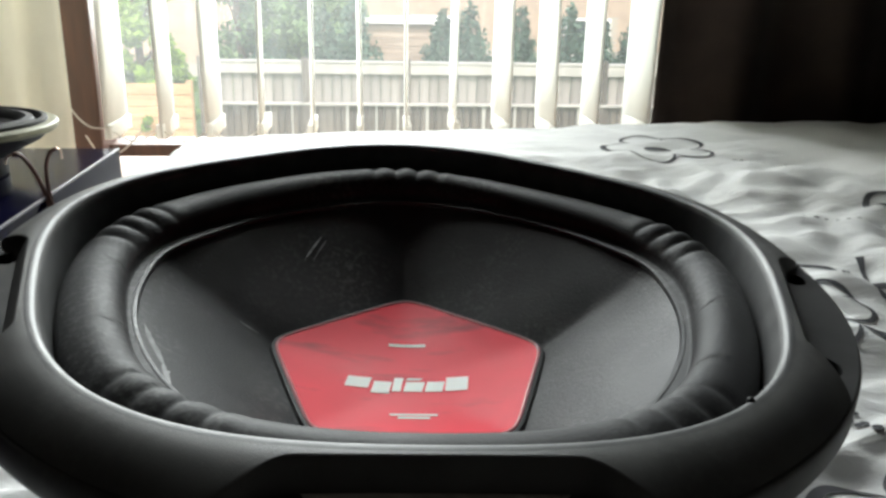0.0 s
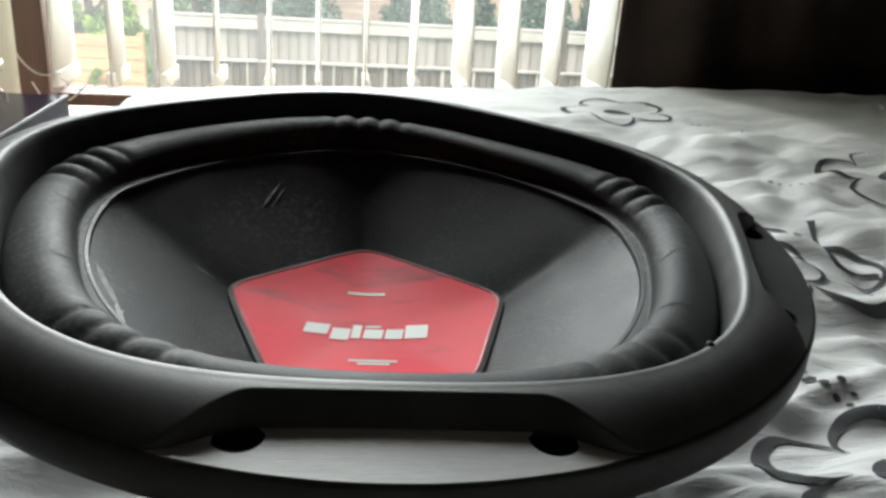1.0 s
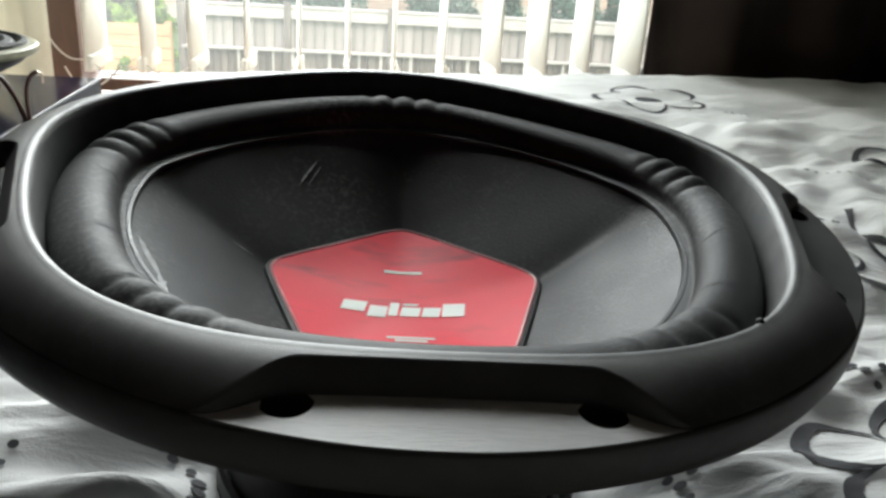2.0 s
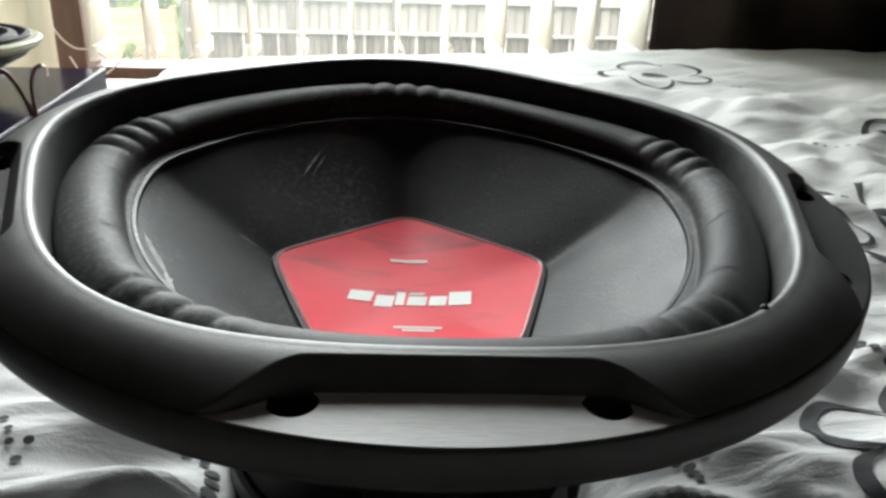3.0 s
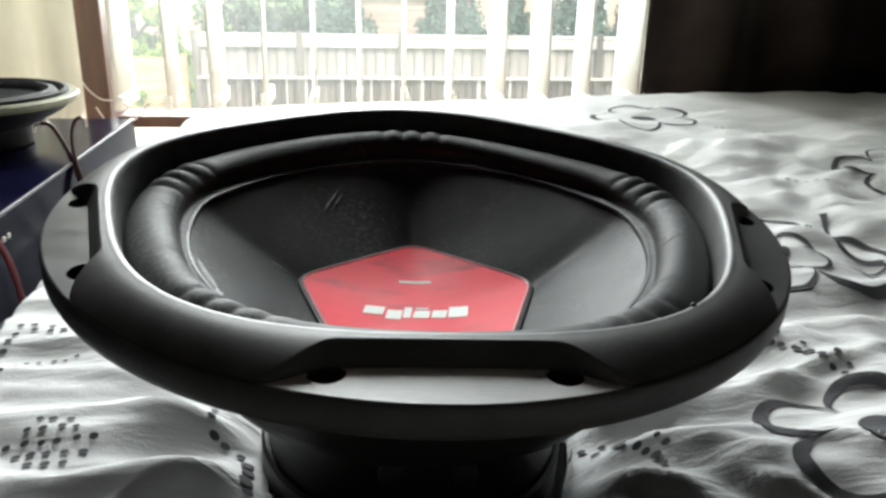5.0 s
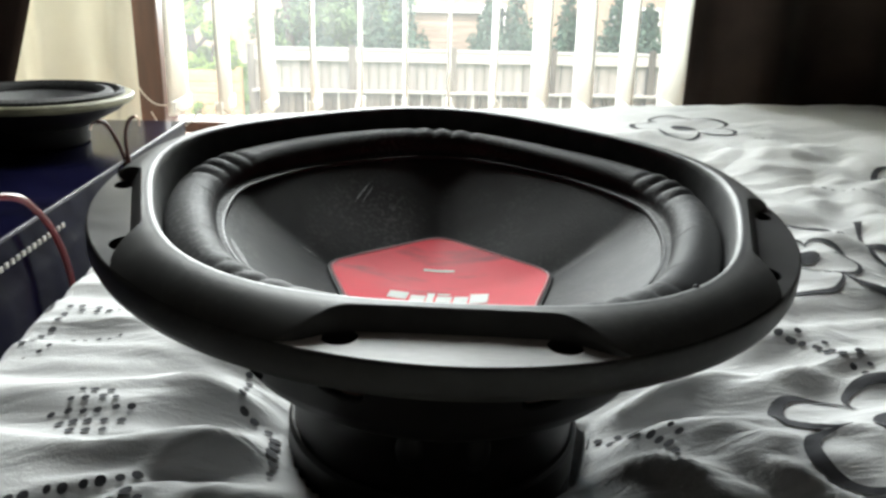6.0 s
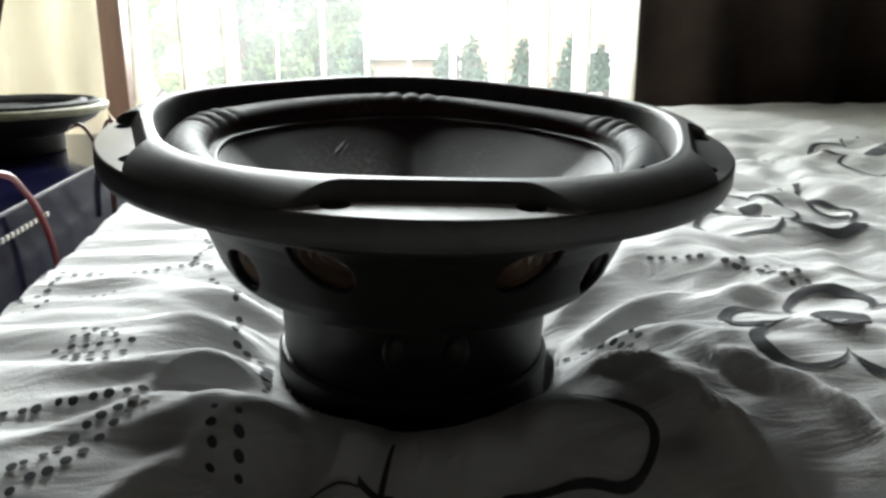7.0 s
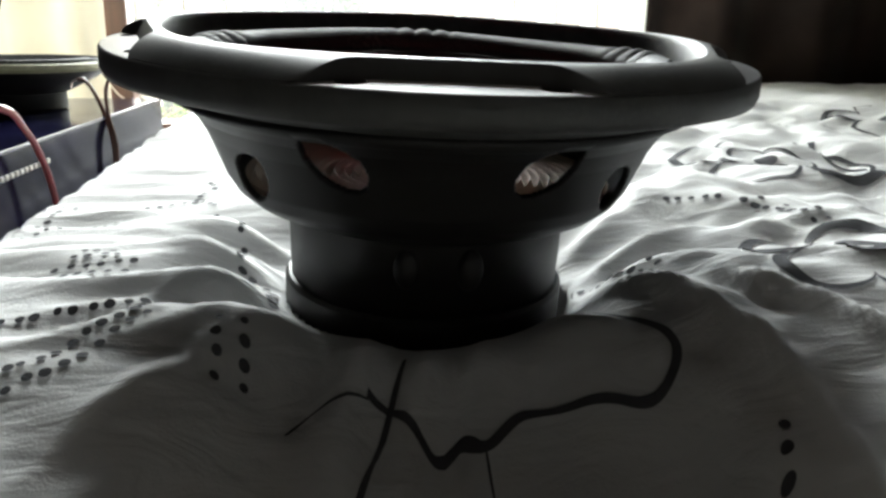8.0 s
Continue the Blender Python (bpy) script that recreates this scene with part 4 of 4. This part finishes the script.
def small_speaker(cx, cy, z0, R, label, height):
    ob = thing("small_speaker", (cx, cy, z0), label, "loudspeaker")
    n = 96
    a = np.linspace(0, 2 * math.pi, n, endpoint=False)

    def ring(name, prof, material, lab=""):
        vs = [(r * math.cos(q), r * math.sin(q), z) for r, z in prof for q in a]
        mesh_object(name, vs, grid_faces(len(prof), n), material, ob, lab)

    h = height
    deep = min(1.0, h / 0.04)
    ring("gasket", [(R * 0.90, h - 0.004), (R * 0.91, h + 0.0005), (R * 0.98, h + 0.0005), (R, h - 0.001), (R, h - 0.005), (R * 0.96, h - 0.008), (R * 0.85, h - 0.010)], M_GASKET, "worn olive gasket ring")
    ring("ring_lip", [(R * 0.91, h + 0.0006), (R * 0.90, h + 0.0035), (R * 0.86, h + 0.0040), (R * 0.82, h + 0.001), (R * 0.80, h - 0.003)], M_RUBBER)
    ring("surround", [(R * 0.81, h - 0.003), (R * 0.77, h + 0.003), (R * 0.71, h + 0.004), (R * 0.66, h + 0.001), (R * 0.63, h - 0.003)], M_RUBBER)
    ring("cone", [(R * 0.64, h - 0.003), (R * 0.45, h - 0.014 * deep), (R * 0.28, h - 0.024 * deep), (R * 0.26, h - 0.024 * deep), (R * 0.22, h - 0.018 * deep), (R * 0.12, h - 0.014 * deep), (0.0005, h - 0.013 * deep)], M_PAPER)
    ring("basket", [(R * 0.93, h - 0.008 * deep), (R * 0.84, h - 0.016 * deep), (R * 0.55, h * 0.40), (R * 0.46, h * 0.34)], M_BASKET)
    ring("magnet", [(R * 0.2, h * 0.42), (R * 0.48, h * 0.42), (R * 0.50, h * 0.38), (R * 0.50, 0.002), (R * 0.48, 0.0), (0.0005, 0.0)], M_HOLE)
    return ob


small_speaker(-0.408, 0.487, 0.600, 0.096, "small round speaker with an olive gasket, resting on the box", 0.05)
small_speaker(-0.478, 0.375, 0.600, 0.062, "low round speaker with a pale ring, resting on the box", 0.014)

wire = thing("speaker_wire", (-0.29, 0.405, 0.545), "brown twin wire with bare ends sticking up by the box", "wire")
tube("lead", [(0.002, -0.004, 0.0), (0.001, 0.0, 0.03), (-0.006, 0.004, 0.058), (-0.014, 0.006, 0.078), (-0.022, 0.006, 0.090), (-0.029, 0.006, 0.091)], 0.0020, M_WIRE_BROWN, wire)
tube("lead", [(0.004, -0.004, 0.0), (0.004, 0.0, 0.03), (-0.002, 0.004, 0.056), (-0.004, 0.008, 0.078), (0.000, 0.010, 0.092), (0.006, 0.010, 0.096)], 0.0018, M_WIRE_BROWN, wire)
tube("bare_end", [(-0.029, 0.006, 0.091), (-0.034, 0.006, 0.089), (-0.036, 0.006, 0.083)], 0.0010, M_COPPER, wire)
tube("bare_end", [(0.006, 0.010, 0.096), (0.009, 0.010, 0.094), (0.0095, 0.010, 0.087)], 0.0009, M_COPPER, wire)
loop = thing("looped_wire", (-0.27, 0.10, 0.5), "maroon wire looping over the edge of the box", "wire")
tube("lead", [(-0.12, -0.04, 0.1025), (-0.06, 0.0, 0.135), (-0.012, 0.045, 0.135), (-0.010, 0.082, 0.116), (-0.010, 0.108, 0.088), (-0.010, 0.124, 0.052), (-0.010, 0.130, 0.0)], 0.0026, M_WIRE_RED, loop)

# ---- garden outside ----
GZ = -2.35
gr = bmesh.new()
gv = []
for gx in (-1500, -40, 40, 1500):
    gv.append([gr.verts.new((gx, gy, GZ)) for gy in (-1500, -40, 60, 1500)])
for i in range(3):
    for j in range(3):
        gr.faces.new((gv[i][j], gv[i + 1][j], gv[i + 1][j + 1], gv[i][j + 1]))
structure(part("ground", gr, M_GRASS, None), "green garden lawn", "ground")

fence = thing("fence", (0.9, 14.0, GZ), "weathered grey close-board garden fence", "fence")
FX0, FX1, FTOP = -3.75, 6.6, 1.83
me_board = None
nb = 62
for i in range(nb):
    x = FX0 + (FX1 - FX0) * i / nb
    if me_board is None:
        ob = part("board", box_bm((0, -0.012, 0.05), (0.158, 0.012, FTOP - 0.05), 0.004, 1), M_FENCE, fence)
        me_board = ob.data
    else:
        ob = new("board", me_board)
        ob.parent = fence
    ob.location = (x, 0.02 * (i % 2), rng.uniform(-0.015, 0.015))
for i in range(7):
    x = FX0 + (FX1 - FX0) * i / 6
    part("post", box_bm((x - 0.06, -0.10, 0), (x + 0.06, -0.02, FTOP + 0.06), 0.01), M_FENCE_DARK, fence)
part("rail", box_bm((FX0, -0.125, 1.09), (FX1, -0.02, 1.135), 0.01), M_FENCE_PALE, fence, "pale thin middle rail")
part("top_board", box_bm((FX0, -0.075, 1.62), (FX1, -0.02, FTOP - 0.034), 0.01), M_FENCE_PALE, fence, "pale wide top board")
part("capping", box_bm((FX0, -0.09, FTOP - 0.03), (FX1, 0.06, FTOP + 0.01), 0.008), M_FENCE_PALE, fence)
# darker boards below the middle rail
me_low = None
low_x = FX0 + 0.02
while low_x < FX1 - 0.2:
    if me_low is None:
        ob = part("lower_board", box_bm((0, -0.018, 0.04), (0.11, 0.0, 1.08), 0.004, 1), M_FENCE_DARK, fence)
        me_low = ob.data
    else:
        ob = new("lower_board", me_low)
        ob.parent = fence
    ob.location = (low_x, -0.03 - 0.012 * rng.random(), rng.uniform(-0.01, 0.0))
    low_x += rng.choice((0.118, 0.118, 0.122, 0.135))
for i in range(20):
    x = FX0 + 0.3 + (FX1 - FX0 - 0.6) * (i + rng.uniform(-0.3, 0.3)) / 19
    part("batten", box_bm((x, -0.085, 0.05), (x + rng.uniform(0.03, 0.07), -0.062, 1.085), 0.005), M_FENCE_PALE, fence)

screen = thing("timber_screen", (-4.5, 13.2, GZ), "warm orange timber slatted garden screen", "fence")
for i in range(8):
    part("slat", box_bm((-1.4, -0.02, 0.05 + 0.185 * i), (1.62, 0.02, 0.05 + 0.185 * i + 0.17), 0.006), M_PLANTER, screen)
for x in (-1.4, 0.1, 1.58):
    part("post", box_bm((x - 0.05, 0.02, 0), (x + 0.05, 0.12, 1.56), 0.008), M_PLANTER, screen)


def leaves(name, clumps, count, size, material, parent, seed):
    """Many small bent leaf blades scattered through uneven clumps."""
    r = np.random.RandomState(seed)
    vs, fs = [], []
    weights = np.array([c[3] ** 2 for c in clumps])
    pick = r.choice(len(clumps), count, p=weights / weights.sum())
    for i in pick:
        cx, cy, cz, cr, cs = clumps[i]
        d = r.normal(size=3)
        d /= np.linalg.norm(d)
        p = np.array([cx, cy, cz]) + d * cr * (0.45 + 0.6 * r.rand()) * np.array([1, 1, cs])
        a = r.normal(size=3)
        a /= np.linalg.norm(a)
        b = np.cross(a, r.normal(size=3))
        b /= np.linalg.norm(b)
        s = size * (0.6 + 0.8 * r.rand())
        k = len(vs)
        vs += [p - a * s, p + b * s * 0.45, p + a * s, p - b * s * 0.45 + 0.1 * s * d]
        fs.append((k, k + 1, k + 2, k + 3))
    return mesh_object(name, vs, fs, material, parent, smooth=False)


def tree(x, y, h, spread, material, label, seed, trunk_h=0.35, n=7000, leaf=0.075):
    ob = thing("tree", (x, y, GZ), label, "tree", "garden trees")
    r = random.Random(seed)
    pts = [(0, 0, 0), (0.05, 0.02, h * 0.3), (-0.04, 0.03, h * 0.6), (0.02, 0, h * 0.9)]
    verts = []
    for (px, py, pz), rad in zip(pts, (0.12, 0.09, 0.06, 0.02)):
        for k in range(10):
            q = 2 * math.pi * k / 10
            verts.append((px + rad * math.cos(q), py + rad * math.sin(q), pz))
    mesh_object("trunk", verts, grid_faces(4, 10), M_BARK, ob)
    clumps = []
    for i in range(26):
        f = r.uniform(trunk_h, 1.0)
        q = r.uniform(0, 6.28)
        rad = spread * (1 - 0.5 * abs(f - 0.6)) * r.uniform(0.2, 1.0)
        cx, cy, cz = rad * math.cos(q), rad * math.sin(q), h * f
        clumps.append((cx, cy, cz, spread * r.uniform(0.22, 0.42), 0.8))
        if i % 4 == 0:
            tube("limb", [(0, 0, h * f * 0.75), (cx * 0.5, cy * 0.5, h * f * 0.9), (cx, cy, cz)], 0.02, M_BARK, ob, sides=5)
    leaves("crown", clumps, n, leaf, material, ob, seed)
    return ob


def conifer(x, y, h, spread, seed, n=4500):
    ob = thing("conifer", (x, y, GZ), "dark green narrow garden conifer", "tree", "garden conifers")
    r = random.Random(seed)
    verts = []
    for z, rad in ((0, 0.1), (h * 0.5, 0.06), (h * 0.95, 0.012)):
        for k in range(8):
            q = 2 * math.pi * k / 8
            verts.append((rad * math.cos(q), rad * math.sin(q), z))
    mesh_object("trunk", verts, grid_faces(3, 8), M_BARK, ob)
    clumps = []
    for i in range(40):
        f = (i + 0.5) / 40
        rad = spread * (1 - f) ** 0.75 * r.uniform(0.5, 1.0) * (0.6 if f < 0.08 else 1)
        q = i * 2.4
        clumps.append((rad * 0.7 * math.cos(q), rad * 0.7 * math.sin(q), h * (0.06 + 0.92 * f), 0.07 + 0.42 * spread * (1 - f), 1.3))
    leaves("foliage", clumps, n, 0.06, M_CONIFER, ob, seed)
    return ob


for i, (x, y, top, sp) in enumerate(((1.45, 17.0, 0.30, 0.50), (2.05, 17.2, 0.50, 0.55), (3.1, 17.0, 0.40, 0.5), (4.15, 17.1, 0.46, 0.55), (4.85, 17.3, 0.28, 0.45), (-0.35, 16.5, 0.62, 0.62), (-0.95, 16.8, 0.3, 0.5), (-2.0, 16.2, 0.1, 0.5), (5.6, 17.2, 0.35, 0.5))):
    conifer(x, y, top - GZ, sp * 1.7, 30 + i, 7500)
tree(-2.6, 16.5, 5.2, 1.25, M_LEAF, "leafy green garden tree behind the fence", 5, 0.3, 9000)
tree(-1.3, 18.5, 4.6, 1.1, M_LEAF, "leafy green garden tree behind the fence", 6, 0.3, 7000)
tree(-4.1, 14.9, 4.0, 0.75, M_LEAF_BRIGHT, "bright yellow-green shrub above the timber screen", 7, 0.25, 15000, 0.07)
tree(-3.65, 14.6, 2.0, 0.55, M_LEAF_BRIGHT, "bright yellow-green shrub beside the fence end", 9, 0.2, 4500, 0.055)
tree(-3.55, 13.4, 1.5, 0.30, M_LEAF_BRIGHT, "bright green climbing shrub by the fence end", 8, 0.1, 2500, 0.05)

shed = thing("garden_shed", (0.55, 18.6, GZ), "brown boarded garden shed behind the fence", "shed")
for i in range(14):
    part("board", box_bm((-0.85, -0.03 - 0.01 * (i % 2), 0.16 * i), (0.85, 0.02, 0.16 * i + 0.155), 0.006), M_SHED, shed)
part("body", box_bm((-0.84, 0.02, 0), (0.84, 1.8, 2.24)), M_SHED, shed)
part("roof", box_bm((-0.95, -0.15, 2.245), (0.95, 1.95, 2.33), 0.01), M_UPVC, shed, "pale roof edge")


def house(x0, x1, y, z1, label, openings=(1.0,)):
    ob = thing("house", ((x0 + x1) / 2, y, GZ), label, "house")
    w = (x1 - x0) / 2
    h = z1 - GZ
    part("wall", box_bm((-w, 0.012, 0), (w, 6, h)), M_MORTAR, ob)
    bm = bmesh.new()
    rows_z = [(-0.2, 0.0), (h, 0.0)]
    vs = [(-w - 0.3, -0.35, h - 0.05), (w + 0.3, -0.35, h - 0.05), (w + 0.3, 3.0, h + 2.2), (-w - 0.3, 3.0, h + 2.2), (-w - 0.3, 6.35, h - 0.05), (w + 0.3, 6.35, h - 0.05)]
    bv = [bm.verts.new(v) for v in vs]
    bm.faces.new((bv[0], bv[1], bv[2], bv[3]))
    bm.faces.new((bv[3], bv[2], bv[5], bv[4]))
    bm.faces.new((bv[0], bv[3], bv[4]))
    bm.faces.new((bv[1], bv[5], bv[2]))
    bm.faces.new((bv[0], bv[4], bv[5], bv[1]))
    part("roof", bm, M_TILE, ob)
    for wx in (-0.55 * w, 0.45 * w):
        for wz in openings:
            f = part("window", box_bm((wx - 0.75, -0.05, wz), (wx + 0.75, 0.02, wz + 1.15), 0.01), M_UPVC, ob, "white framed window")
            part("pane", box_bm((wx - 0.68, -0.06, wz + 0.07), (wx - 0.04, -0.045, wz + 1.08)), M_PANE, f)
            part("pane", box_bm((wx + 0.04, -0.06, wz + 0.07), (wx + 0.68, -0.045, wz + 1.08)), M_PANE, f)
    # brick courses
    verts, faces = [], []
    nrow, ncol = 60, int(2 * w / 0.24)
    for r in range(nrow):
        z = h - 5.2 + r * 0.075 + 0.7
        for c in range(ncol):
            bx = -w + c * 0.24 + (0.12 if r % 2 else 0)
            if any(abs(bx + 0.11 - wx) < 0.88 and wz - 0.05 < z + 0.03 < wz + 1.2 for wx in (-0.55 * w, 0.45 * w) for wz in openings) or bx + 0.22 > w:
                continue
            k = len(verts)
            verts += [(bx, 0.012, z), (bx + 0.225, 0.012, z), (bx + 0.225, 0.012, z + 0.065), (bx, 0.012, z + 0.065), (bx, 0, z), (bx + 0.225, 0, z), (bx + 0.225, 0, z + 0.065), (bx, 0, z + 0.065)]
            faces += [(k + 4, k + 5, k + 6, k + 7), (k, k + 1, k + 5, k + 4), (k + 7, k + 6, k + 2, k + 3), (k, k + 4, k + 7, k + 3), (k + 5, k + 1, k + 2, k + 6)]
    tagged(mesh_object("brickwork", verts, faces, M_BRICK, ob, smooth=False), kind="stuff")
    return ob


house(-0.2, 9.5, 26.0, 3.3, "pale brick house across the gardens")
house(-12.5, -4.2, 28.0, 2.6, "pale brick house beyond the trees", ())
